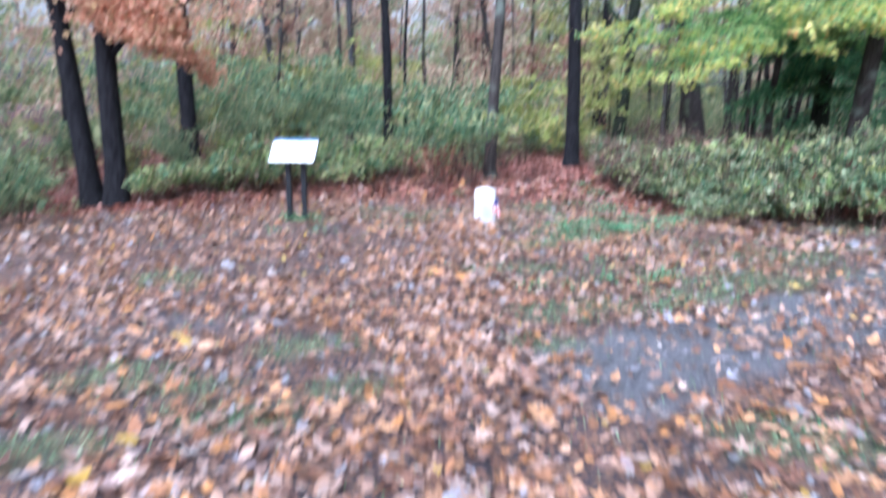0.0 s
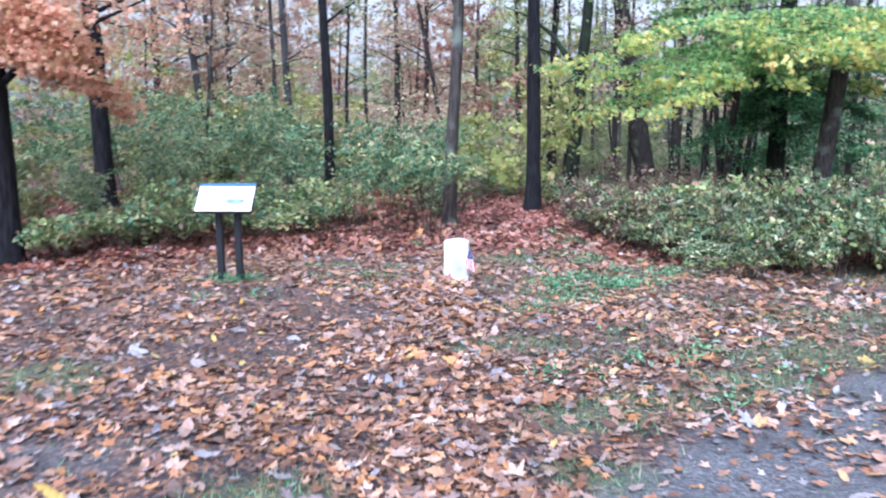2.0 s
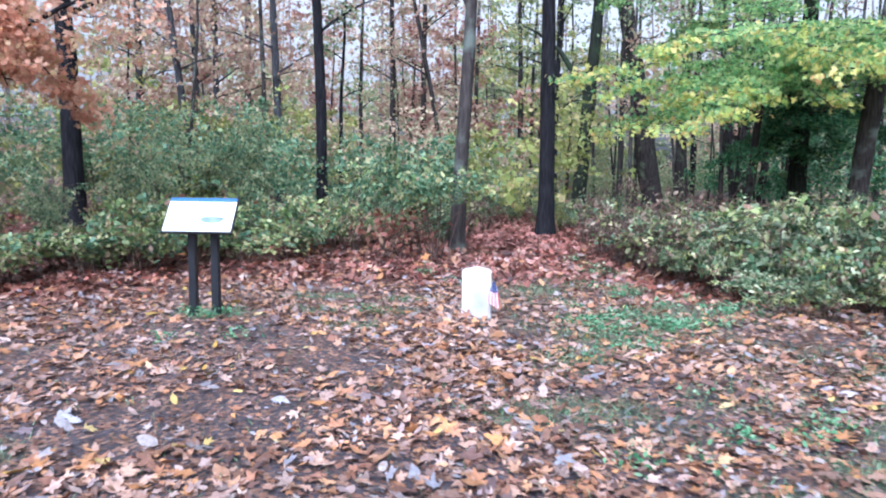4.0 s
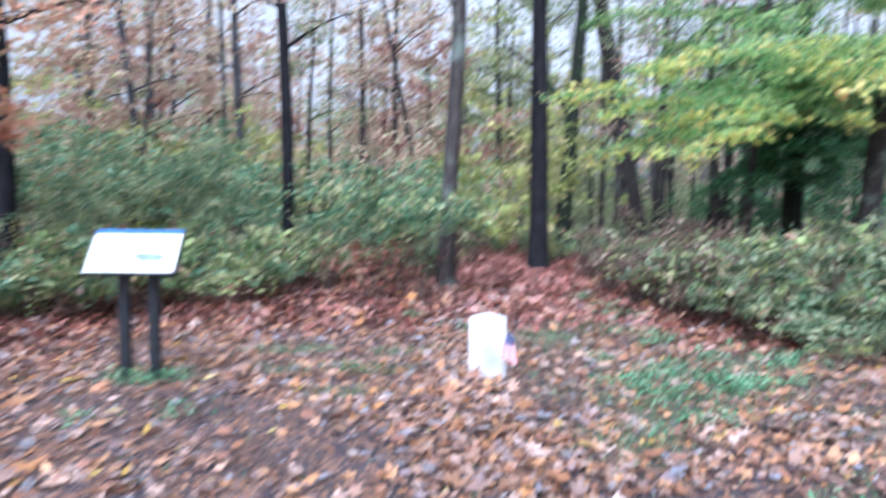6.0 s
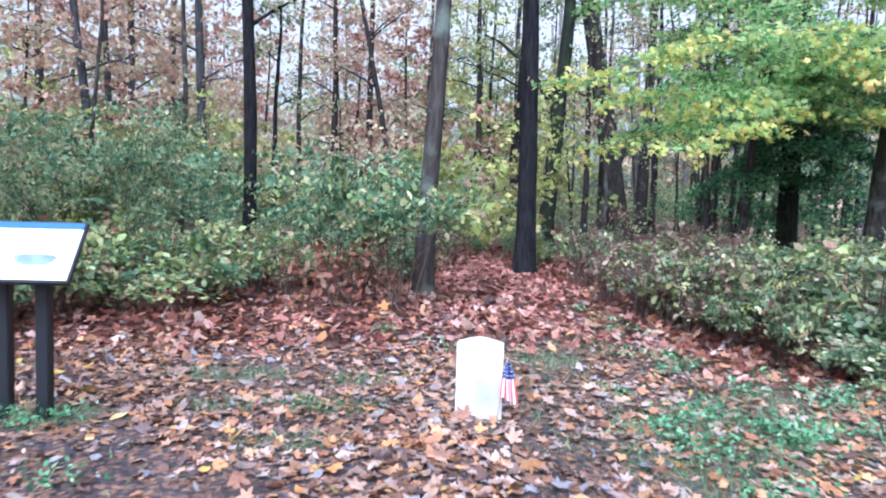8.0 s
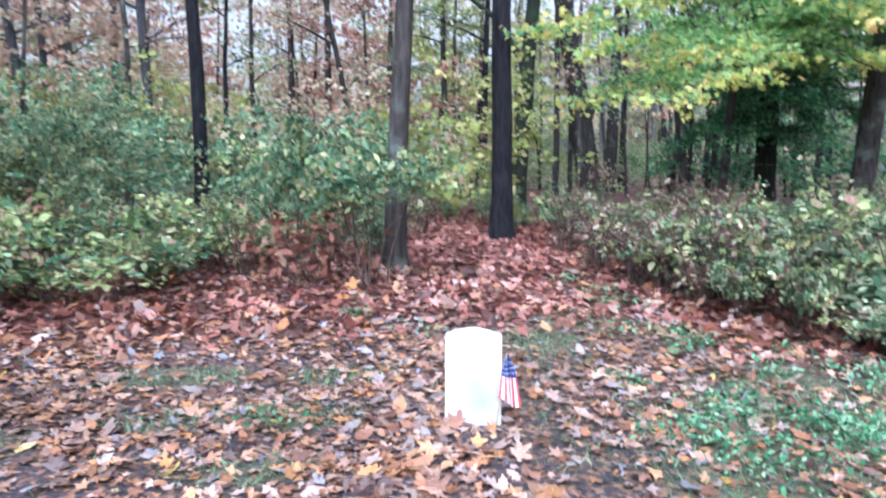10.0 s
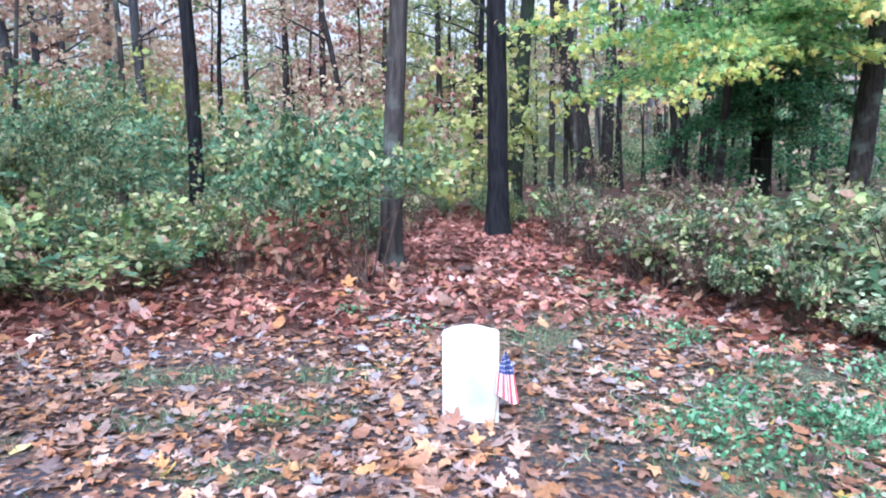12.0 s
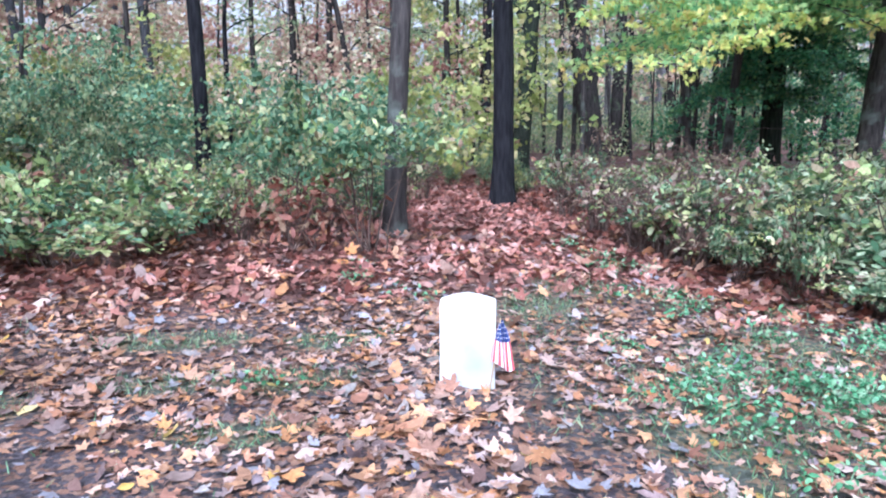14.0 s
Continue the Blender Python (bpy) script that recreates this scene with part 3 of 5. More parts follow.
WOOD = "tall %s trunk in the autumn wood"
tree(0.66, 15.9, 0.138, 13, BARK_GREY, "grey lichened trunk at the edge of leafy path", FAR_HAZE_GREEN, (1.6, 0), 0.05, 5, 0.5, fork=(4.2, 2.6, 1.6, 2.2), seed=1)
tree(2.86, 18.8, 0.185, 16, BARK_DARK, "straight dark wet trunk beside leafy path", FAR_HAZE_GREEN, (-0.4, 0), 0, 5, 0.55, seed=2, flare=1.6)
tree(-2.71, 23.1, 0.165, 16, BARK_DARK, WOOD % "straight dark", FAR_HAZE_BROWN, (-0.6, 0), 0, 7, 0.30, 2.6, 0.18, 1000, seed=3)
tree(-2.3, 24.6, 0.08, 7, BARK_DARK, "thin dark young tree in shrubs", FAR_HAZE_GREEN, (-1.2, 0), 0, 4, 0.5, seed=4, reach=1.4, count=700)
tree(5.45, 26.8, 0.25, 15, BARK_MOSS, "forked mossy trunk behind darker tree", FAR_HAZE_GREEN, (2.0, 0), 0.15, 6, 0.45, fork=(3.6, 2.7, 2.2, 1.7), seed=5)
tree(9.75, 31.6, 0.42, 19, BARK_BROWN, "stout leaning brown trunk with side stem", FAR_HAZE_GREEN, (-11.5, 0), 0.1, 6, 0.5, fork=(1.9, 0.2, 1.0, 3.0), seed=6, flare=1.25)
tree(13.0, 37.5, 0.29, 17, BARK_BROWN, WOOD % "brown", FAR_HAZE_GREEN, (1.5, 0), 0, 5, 0.5, seed=7)
tree(14.2, 39.0, 0.17, 14, BARK_DARK, WOOD % "slender dark", FAR_HAZE_BROWN, (0.5, 0), 0, 5, 0.5, seed=8)
tree(13.5, 31.8, 0.2, 14, BARK_BROWN, WOOD % "brown", FAR_HAZE_GREEN, (0, 0), 0, 5, 0.5, seed=9)
maple = tree(9.2, 22.4, 0.115, 12, BARK_GREY, "young maple with green and yellow leaves in level layers", MAPLE_GREEN, (2.5, 0), 0.1, 6, 0.5, 3.0, 0.14, 1500, seed=10)
shady = tree(11.6, 24.2, 0.28, 16, BARK_MOSS, "broad dark mossy trunk with low boughs in shade-darkened green", SHADED_GREEN, (0.8, 0), 0, 6, 0.45, 3.2, 0.15, 1600, seed=11)
tree(10.35, 19.4, 0.235, 15, BARK_GREY, "leaning grey trunk behind brambles", MAPLE_GREEN, (8, 0), -0.1, 6, 0.5, 3.0, 0.14, 1500, seed=12)
tree(-8.2, 29.2, 0.16, 15, BARK_HALF_HAZED, WOOD % "leaning dark", FAR_HAZE_BROWN, (-8, 0), 0.3, 7, 0.30, 2.6, 0.18, 1000, seed=13)
tree(-8.4, 33.5, 0.15, 15, BARK_HALF_HAZED, WOOD % "dark", FAR_HAZE_BROWN, (0, 0), 0, 7, 0.30, 2.6, 0.18, 1000, seed=14)
tree(-9.2, 33.8, 0.15, 15, BARK_HALF_HAZED, WOOD % "dark", FAR_HAZE_BROWN, (-1, 0), 0, 7, 0.30, 2.6, 0.18, 1000, seed=15)
tree(-8.4, 39, 0.2, 16, BARK_HALF_HAZED, WOOD % "dark", FAR_HAZE_BROWN, (0.6, 0), 0, 7, 0.30, 2.6, 0.18, 1000, seed=16)
tree(-5.1, 30, 0.17, 15, BARK_HALF_HAZED, WOOD % "brown", FAR_HAZE_BROWN, (-1.5, 0), 0, 7, 0.30, 2.6, 0.18, 1000, seed=17)
tree(-11.4, 33, 0.18, 15, BARK_HALF_HAZED, WOOD % "dark", FAR_HAZE_GREEN, (0.5, 0), 0, 7, 0.30, 2.6, 0.18, 1000, seed=18)
tree(-1.1, 36, 0.17, 14, BARK_BROWN, "brown trunk with drooping russet boughs", FAR_HAZE_BROWN, (0, 0), 0, 9, 0.28, 2.4, 0.18, 2200, seed=19)
tree(0.25, 34.5, 0.15, 15, BARK_BROWN, WOOD % "slender brown", FAR_HAZE_BROWN, (0.5, 0), 0, 7, 0.30, 2.6, 0.18, 1000, seed=20)
tree(1.25, 29, 0.11, 12, BARK_BROWN, WOOD % "thin leaning brown", FAR_HAZE_BROWN, (-11, 0), 0, 7, 0.30, 2.6, 0.18, 1000, seed=21)
tree(4.0, 30, 0.12, 13, BARK_BROWN, WOOD % "thin brown", FAR_HAZE_GREEN, (-1, 0), 0, 7, 0.30, 2.6, 0.18, 1000, seed=22)
tree(5.1, 29.5, 0.12, 13, BARK_DARK, WOOD % "thin dark", FAR_HAZE_GREEN, (0.5, 0), 0, 7, 0.30, 2.6, 0.18, 1000, seed=23)
tree(8.1, 31, 0.12, 13, BARK_BROWN, WOOD % "thin brown", FAR_HAZE_GREEN, (0.5, 0), 0, 7, 0.30, 2.6, 0.18, 1000, seed=24)
tree(-8.6, 21, 0.26, 16, BARK_DARK, WOOD % "stout dark", PEACH, (0, 0), 0, 6, 0.3, seed=25)
peach = tree(-6.75, 13.05, 0.215, 13.5, BARK_DARK, "dark twin trunk with peach coloured leaves", PEACH, (-0.5, 0), 0, 7, 0.22, 3.0, 0.15, 3800, seed=26)
tree(-7.4, 13.3, 0.21, 13.5, BARK_DARK, WOOD % "leaning dark", PEACH, (-5, 0), 0, 6, 0.25, 2.8, 0.15, 2600, seed=27)
tree(-13, 22, 0.2, 15, BARK_DARK, WOOD % "dark", FAR_HAZE_GREEN, (0, 0), 0, 7, 0.30, 2.6, 0.18, 1000, seed=28)

RS = np.random.default_rng(21)
sprays = [((0.2, -0.2, 4.2), (-6.5, -4.9, 3.2), 1.0, 1000, True), ((0.2, -0.2, 3.9), (-5.7, -4.6, 2.85), 1.0, 900, True), ((0.2, -0.2, 3.3), (-5.2, -3.9, 2.3), 1.0, 800, True),
          ((0.1, -0.4, 3.6), (-3.1, -5.7, 2.65), 1.1, 1100, True), ((0.1, -0.3, 5.0), (-4.6, -5.2, 3.7), 1.3, 1100, True), ((0.3, -0.3, 4.2), (-0.2, -6.4, 3.2), 1.2, 1100, True),
          ((0.3, 0, 4.4), (1.6, -6.4, 3.5), 1.3, 1100, True), ((0.3, 0, 4.6), (0.8, -7.0, 3.3), 1.2, 1000, True),
          ((0.2, 0, 4.3), (2.9, -5.6, 3.3), 1.3, 1300, True), ((0.2, 0, 4.6), (3.6, -6.2, 3.9), 1.3, 1300, True), ((0.2, 0, 4.9), (1.0, -5.6, 4.1), 1.4, 1300, True),
          ((0.2, 0, 3.9), (-2.2, -5.0, 3.0), 1.3, 1300, True), ((0.2, 0, 4.0), (-4.0, -4.6, 2.9), 1.2, 1300, True), ((0.2, 0, 3.8), (-1.2, -5.9, 2.75), 1.2, 1200, True),
          ((0.1, -0.2, 3.1), (-4.0, -5.0, 2.3), 1.1, 900, True), ((0.2, 0, 4.2), (-0.6, -6.6, 3.5), 1.2, 1300, True),
          ((0.2, 0, 4.4), (0.1, -6.0, 3.75), 1.2, 1300, True), ((0.2, 0, 4.0), (-1.6, -6.9, 3.35), 1.1, 1200, True)]
for e in ((-1.8, -6.8, 3.6), (-0.8, -7.2, 3.9), (0.4, -7.4, 3.55), (-2.4, -6.4, 4.0), (1.2, -6.6, 4.1), (-4.0, -5.6, 3.9), (2.0, -7.0, 3.4)):
    sprays.append(((0.1, -0.3, e[2] + 0.8), e, 1.1, 650, True))
for k in range(24):
    e = (RS.uniform(-4.0, 6.5), RS.uniform(-4.0, 3.5), RS.uniform(3.4, 8.0))
    sprays.append(((0.1, -0.2, e[2] + RS.uniform(-0.4, 0.9)), e, RS.uniform(1.1, 1.7), 620, k % 3 == 0))
for k in range(7):
    e = (RS.uniform(0.2, 4.2), RS.uniform(-6.2, -2.5), RS.uniform(2.5, 4.6))
    sprays.append(((0.1, -0.2, e[2] + RS.uniform(0.3, 0.8)), e, RS.uniform(1.0, 1.4), 600, k % 2 == 0))
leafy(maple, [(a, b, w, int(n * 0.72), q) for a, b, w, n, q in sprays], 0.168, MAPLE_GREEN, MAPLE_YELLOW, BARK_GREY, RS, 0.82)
# Low boughs take the green that has shade mixed into it.
sprays = []
for k in range(24):
    e = (RS.uniform(-3.4, 5.0), RS.uniform(-3.2, 1.2), RS.uniform(1.5, 4.4))
    sprays.append(((0, 0, e[2] + RS.uniform(0.3, 1.3)), e, RS.uniform(1.0, 1.7), 900, False))
leafy(shady, sprays, 0.135, SHADED_GREEN, MAPLE_GREEN, BARK_MOSS, RS, 0.6)
sprays = [((0, 0, 4.4), (1.9, 1.2, 2.7), 1.1, 1300, True), ((0, 0, 4.6), (1.5, -0.6, 3.1), 1.1, 1300, True), ((0, 0, 4.9), (0.7, -0.9, 3.7), 1.2, 1300, True)]
for k in range(9):
    e = (RS.uniform(-2.6, 1.6), RS.uniform(-1.6, 1.6), RS.uniform(2.9, 5.6))
    sprays.append(((0, 0, e[2] + RS.uniform(0.3, 1.0)), e, RS.uniform(1.1, 1.5), 1200, True))
leafy(peach, [tuple(tuple(q * f for q, f in zip(e, (0.86, 0.86, 0.93))) for e in (a, b)) + (w * 0.9, n, q) for a, b, w, n, q in sprays], 0.14, PEACH, PEACH, BARK_DARK, RS, 0.0)

# thin saplings and poles between the big trunks
RP = np.random.default_rng(5)
sapling_kinds = []
for k in range(5):
    t = tree(40 + 3 * k, 60, 0.045 + 0.012 * k, 7 + 0.8 * k, (BARK_BROWN, BARK_GREY)[k % 2], "thin bare-stemmed sapling with sparse leaves", (FAR_HAZE_GREEN, FAR_HAZE_BROWN)[k % 2],
             (RP.uniform(-4, 4), 0), 0.15, 5, 0.35, 1.2, 0.12, 500, 1.2, seed=60 + k, sides=7)
    t["category"], t["group"] = "sapling", "saplings in the wood"
    sapling_kinds.append(t)
spots = [(RP.uniform(6, 20), RP.uniform(24, 44)) for _ in range(24)] + [(RP.uniform(-16, 6), RP.uniform(25, 46)) for _ in range(20)]
for k, (x, y) in enumerate(spots):
    m = pose(x, y, float(height(x, y)), 0, 0, RP.uniform(0, 360)) @ Matrix.Scale(RP.uniform(0.8, 1.35), 4)
    if k < 5:
        sapling_kinds[k].matrix_basis = m
    else:
        copy_thing(sapling_kinds[k % 5], m)


poles = []
for k in range(3):
    t = tree(60 + 3 * k, 60, 0.05 + 0.015 * k, 8 + k, BARK_BROWN, "thin dark bare pole in the wood", FAR_HAZE_GREEN, (RP.uniform(-5, 5), 0), 0.12, 4, 0.5, 1.1, 0.12, 120, 1.2, seed=80 + k, sides=7)
    t["category"], t["group"] = "sapling", "bare poles in the wood"
    poles.append(t)
for k in range(24):
    y = RP.uniform(27, 46)
    x = y * RP.uniform(0.37, 0.62)
    m = pose(x, y, float(height(x, y)), RP.normal() * 3, RP.normal() * 5, RP.uniform(0, 360)) @ Matrix.Scale(RP.uniform(0.8, 1.3), 4)
    if k < 3:
        poles[k].matrix_basis = m
    else:
        copy_thing(poles[k % 3], m)


# ---- far wood ----
RF = np.random.default_rng(11)


def far_wood(name, lab, spots, leaf_mats, low, high, per, leaf, bark=BARK_HAZED):
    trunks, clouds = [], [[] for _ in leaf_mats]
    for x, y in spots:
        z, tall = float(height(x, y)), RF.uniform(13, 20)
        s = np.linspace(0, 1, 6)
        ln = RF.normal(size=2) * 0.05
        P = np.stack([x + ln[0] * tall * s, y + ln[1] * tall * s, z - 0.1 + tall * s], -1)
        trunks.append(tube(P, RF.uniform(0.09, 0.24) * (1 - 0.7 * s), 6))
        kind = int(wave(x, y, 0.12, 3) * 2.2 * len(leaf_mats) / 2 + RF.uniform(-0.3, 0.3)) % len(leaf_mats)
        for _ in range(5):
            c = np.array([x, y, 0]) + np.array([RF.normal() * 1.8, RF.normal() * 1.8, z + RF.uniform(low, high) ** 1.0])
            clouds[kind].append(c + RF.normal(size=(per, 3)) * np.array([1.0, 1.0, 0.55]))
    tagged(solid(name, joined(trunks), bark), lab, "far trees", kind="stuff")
    for mat, c in zip(leaf_mats, clouds):
        if c:
            p = np.concatenate(c)
            tagged(solid("far_foliage", cloud(p, leaf * RF.uniform(0.6, 1.3, len(p)), DIAMOND, 0.35, RF), mat), "autumn leaves of the far wood, haze and shade in their colours", "foliage", kind="stuff")


left_side = [(RF.uniform(-28, -14), RF.uniform(8, 26)) for _ in range(26)]
far_wood("side_woods", "trees on the west side of the clearing", left_side, [FAR_HAZE_GREEN, FAR_HAZE_BROWN], 0.8, 7.0, 200, 0.18, BARK_HALF_HAZED)
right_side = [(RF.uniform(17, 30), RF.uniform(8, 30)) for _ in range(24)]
far_wood("side_woods", "trees on the east side of the clearing", right_side, [SHADED_GREEN, FAR_HAZE_GREEN], 0.5, 6.0, 260, 0.16, BARK_BROWN)
ring = []
for _ in range(150):
    a, d = RF.uniform(-1.15, 1.15), RF.uniform(42, 85)
    if abs(math.tan(a) + 0.12) < 0.05 or abs(math.tan(a) - 0.09) < 0.02:
        continue
    ring.append((d * math.sin(a), 5 + d * math.cos(a)))
far_wood("far_woods", "far tree trunks in grey bark lightened for haze", ring, [FAR_HAZE_BROWN, FAR_HAZE_GREEN], 0.6, 9.0, 70, 0.5)
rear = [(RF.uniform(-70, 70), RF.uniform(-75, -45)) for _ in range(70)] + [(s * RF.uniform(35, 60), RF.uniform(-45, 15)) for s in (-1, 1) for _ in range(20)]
far_wood("rear_woods", "trees on the far side of open ground", rear, [FAR_HAZE_BROWN, FAR_HAZE_GREEN], 2.0, 12.0, 40, 0.6)

# low leafy understorey between the trunks
under = []
for mat, lo, hi, n, hz in ((FAR_HAZE_GREEN, -14, 18, 100, 2.2), (FAR_HAZE_BROWN, -16, 3, 36, 2.8), (SHRUB_GREEN, -12, 3, 30, 2.2)):
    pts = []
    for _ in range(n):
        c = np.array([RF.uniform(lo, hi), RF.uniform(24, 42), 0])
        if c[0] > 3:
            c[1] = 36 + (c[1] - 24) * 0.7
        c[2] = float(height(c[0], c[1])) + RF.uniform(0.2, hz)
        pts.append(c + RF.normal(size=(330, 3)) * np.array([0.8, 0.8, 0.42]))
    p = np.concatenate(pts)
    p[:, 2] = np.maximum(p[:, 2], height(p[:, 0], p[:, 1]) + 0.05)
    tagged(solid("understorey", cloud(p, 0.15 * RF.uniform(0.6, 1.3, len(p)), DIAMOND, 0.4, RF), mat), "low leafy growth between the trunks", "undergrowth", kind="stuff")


def leaf_mass(lab, mat, boxes, leaf, per):
    """Leafy young growth: many little sprays within rough boxes (x, y, z ranges, number of sprays)."""
    pts = []
    for x0, x1, y0, y1, z0, z1, n in boxes:
        c = np.stack([RF.uniform(x0, x1, n), RF.uniform(y0, y1, n), RF.uniform(z0, z1, n)], -1)
        d = RF.normal(size=(n, 3)) * np.array([0.5, 0.5, 0.10])
        t = RF.uniform(-1, 1, (n, per))
        pts.append((c[:, None] + d[:, None] * t[..., None] + RF.normal(size=(n, per, 3)) * np.array([0.16, 0.16, 0.08])).reshape(-1, 3))
    p = np.concatenate(pts)
    p[:, 2] = np.maximum(p[:, 2], 0.05) + height(p[:, 0], p[:, 1])
    tagged(solid("young_growth", cloud(p, leaf * RF.lognormal(0, 0.3, len(p)), DIAMOND, 0.4, RF, (0, -0.6, 0.75)), mat), lab, "foliage", kind="stuff")


leaf_mass("russet leaves of young oaks in the wood", RUSSET, [(-0.5, 3.2, 31, 40, 2.5, 8.0, 95), (-14, -7, 28, 40, 3.0, 8.0, 80), (-5.5, -3.0, 30, 38, 4, 8, 25), (3.4, 5.0, 27, 33, 2.0, 4.5, 16)], 0.15, 40)
leaf_mass("yellow green leaves of young trees", YELLOW_GREEN, [(2.6, 7.0, 28, 36, 2.0, 8.0, 85), (3.4, 4.9, 21.5, 25, 0.5, 4.0, 30), (0.9, 2.6, 20.5, 24, 0.4, 2.4, 26), (5.5, 14, 40, 50, 1.0, 8.0, 120), (-9, -2, 25, 36, 1.0, 3.6, 110), (-16, -8, 22, 34, 0.6, 4.5, 100)], 0.14, 38)
leaf_mass("green leaves of the shaded understorey", SHRUB_GREEN, [(-12, -4.5, 21, 28, 1.2, 3.2, 110), (-4.5, 1.5, 21, 27, 0.8, 2.2, 90), (13, 19, 27, 36, 0.8, 3.4, 90)], 0.11, 62)
leaf_mass("green leaves with shade painted in, low in the wood", SHADED_GREEN, [(13, 22, 21, 33, 0.3, 3.6, 150), (9.5, 15, 25, 31, 0.3, 1.6, 30)], 0.11, 60)
leaf_mass("pale peach leaves in the upper wood", FAR_HAZE_BROWN, [(-15, -5, 28, 46, 3.0, 10.0, 300), (-5, 3, 38, 52, 3.0, 11.0, 130), (-20, -11, 20, 40, 2.0, 9.0, 120)], 0.18, 40)
# This pale mass also stands in for cream haze between far trunks.
leaf_mass("far wood leaves in colours paled for haze", FAR_HAZE_GREEN, [(-18, 12, 44, 60, 0.4, 5.5, 210), (-24, -11, 12, 26, 0.2, 2.4, 90), (2, 16, 42, 56, 0.5, 9.0, 230)], 0.24, 40)


# ---- shrubs ----
def shrub(name, lab, tall, wide, mats, leaf, count, seed, stems=11, low=0.12, group="shrubs", shape=OVAL):
    """A thicket shrub: arching stems with twigs, and leaves along them in two colours."""
    rng = np.random.default_rng(seed)
    root = new(name)
    tagged(root, lab, "shrub", group)
    tubes, lines = [], []
    for k in range(stems):
        a, q = rng.uniform(0, 2 * np.pi), rng.uniform(0.2, 1.0) * wide
        h = tall * rng.uniform(0.6, 1.05)
        s = np.linspace(0, 1, 8)
        P = np.stack([math.cos(a) * (0.12 + q * s ** 1.6) + rng.normal() * 0.05, math.sin(a) * (0.12 + q * s ** 1.6) + rng.normal() * 0.05, h * (1.25 * s - 0.25 * s ** 2 * (1 + q))], -1)
        P[:, :2] += rng.normal(size=(8, 2)) * 0.025
        P[0, 2] = -0.04
        solid("stem", tube(P, 0.011 * (1 - 0.8 * s) + 0.002, 5), STEM, root)
        lines.append(P)
        for _ in range(7):
            i = rng.integers(2, 8)
            e = P[i] + rng.normal(size=3) * np.array([0.26, 0.26, 0.12]) * (wide / 0.8)
            e[2] = max(e[2], 0.08)
            T = np.array([P[i], (P[i] + e) / 2 + (0, 0, 0.03), e])
            tubes.append(tube(T, np.array([0.005, 0.004, 0.002]), 3))
            lines.append(np.array([T[0], T[0] * 0.66 + T[2] * 0.34, T[0] * 0.33 + T[2] * 0.67, T[2], T[2]]))
    tagged(solid("branchwork", joined(tubes), STEM, root), kind="stuff")
    pool = np.concatenate([l[1:] for l in lines])
    pool = pool[pool[:, 2] > low * tall]
    for mat, share in mats:
        n = int(count * share)
        sprig = pool[rng.integers(0, len(pool), max(n // 15, 1))] + rng.normal(size=(max(n // 15, 1), 3)) * 0.06
        p = sprig[rng.integers(0, len(sprig), n)] + rng.normal(size=(n, 3)) * np.array([0.085, 0.085, 0.05])
        p[:, 2] = np.maximum(p[:, 2], 0.05)
        tagged(solid("foliage", cloud(p, leaf * np.clip(rng.lognormal(0, 0.36, n), 0.4, 1.7), shape, 0.4, rng, (0, -0.5, 0.8)), mat, root), kind="stuff")
    return root


GREEN_LAB, PALE_LAB, BRAM_LAB = "dense green shrub in the thicket", "low shrub with pale yellowing leaves", "tangled bramble with broad wet green leaves"
kinds = {
    "green": [shrub("shrub", GREEN_LAB, 1.9, 0.9, mats, 0.080, 2150, 31 + k, 11, group="green thicket shrubs", shape=DIAMOND) for k, mats in enumerate(([(SHRUB_GREEN, 0.9), (SHRUB_PALE, 0.1)], [(SHRUB_GREEN, 0.6), (FAR_HAZE_GREEN, 0.4)], [(BRAMBLE, 0.55), (YELLOW_GREEN, 0.45)]))],
    "pale": [shrub("shrub", PALE_LAB, 1.0, 0.65, [(SHRUB_PALE, 0.66), (SHRUB_GREEN, 0.34)], 0.088, 1150, 41 + k, 9, 0.34, group="low pale shrubs") for k in range(3)],
    "bramble": [shrub("bramble", BRAM_LAB, 1.5, 1.05, [(BRAMBLE, 0.66), (SHRUB_PALE, 0.22), (YELLOW_GREEN, 0.04), (DRY, 0.08)], 0.122, 1350, 51 + k, 13, 0.5, group="brambles") for k in range(4)],
    "tall": [shrub("shrub", "tall loose green shrub reaching above the thicket", 2.5, 1.3, [(SHRUB_GREEN, 0.6), (FAR_HAZE_GREEN, 0.4)], 0.078, 2300, 61 + k, 8, 0.25, group="tall loose shrubs", shape=DIAMOND) for k in range(2)],
    "arch": [shrub("shrub", "arching green shrub leaning across a grey trunk", 2.0, 1.0, [(SHRUB_GREEN, 0.8), (SHRUB_PALE, 0.2)], 0.085, 2000, 68 + k, 8, 0.5, group="arching shrubs") for k in range(2)],
    "cane": [shrub("bramble", "arching bramble canes above the thicket", 1.9, 1.0, [(BRAMBLE, 0.6), (SHRUB_PALE, 0.4)], 0.115, 210, 91 + k, 6, 0.5, group="bramble canes") for k in range(3)],
    "brush": [shrub("dry_brush", "dry brown brush with bare stems and few leaves", 1.15, 0.55, [(DRY, 0.6), (SHRUB_PALE, 0.25), (SHRUB_GREEN, 0.15)], 0.075, 360, 71 + k, 18, 0.1, group="dry brush") for k in range(3)],
}
used = {k: 0 for k in kinds}
RB = np.random.default_rng(77)


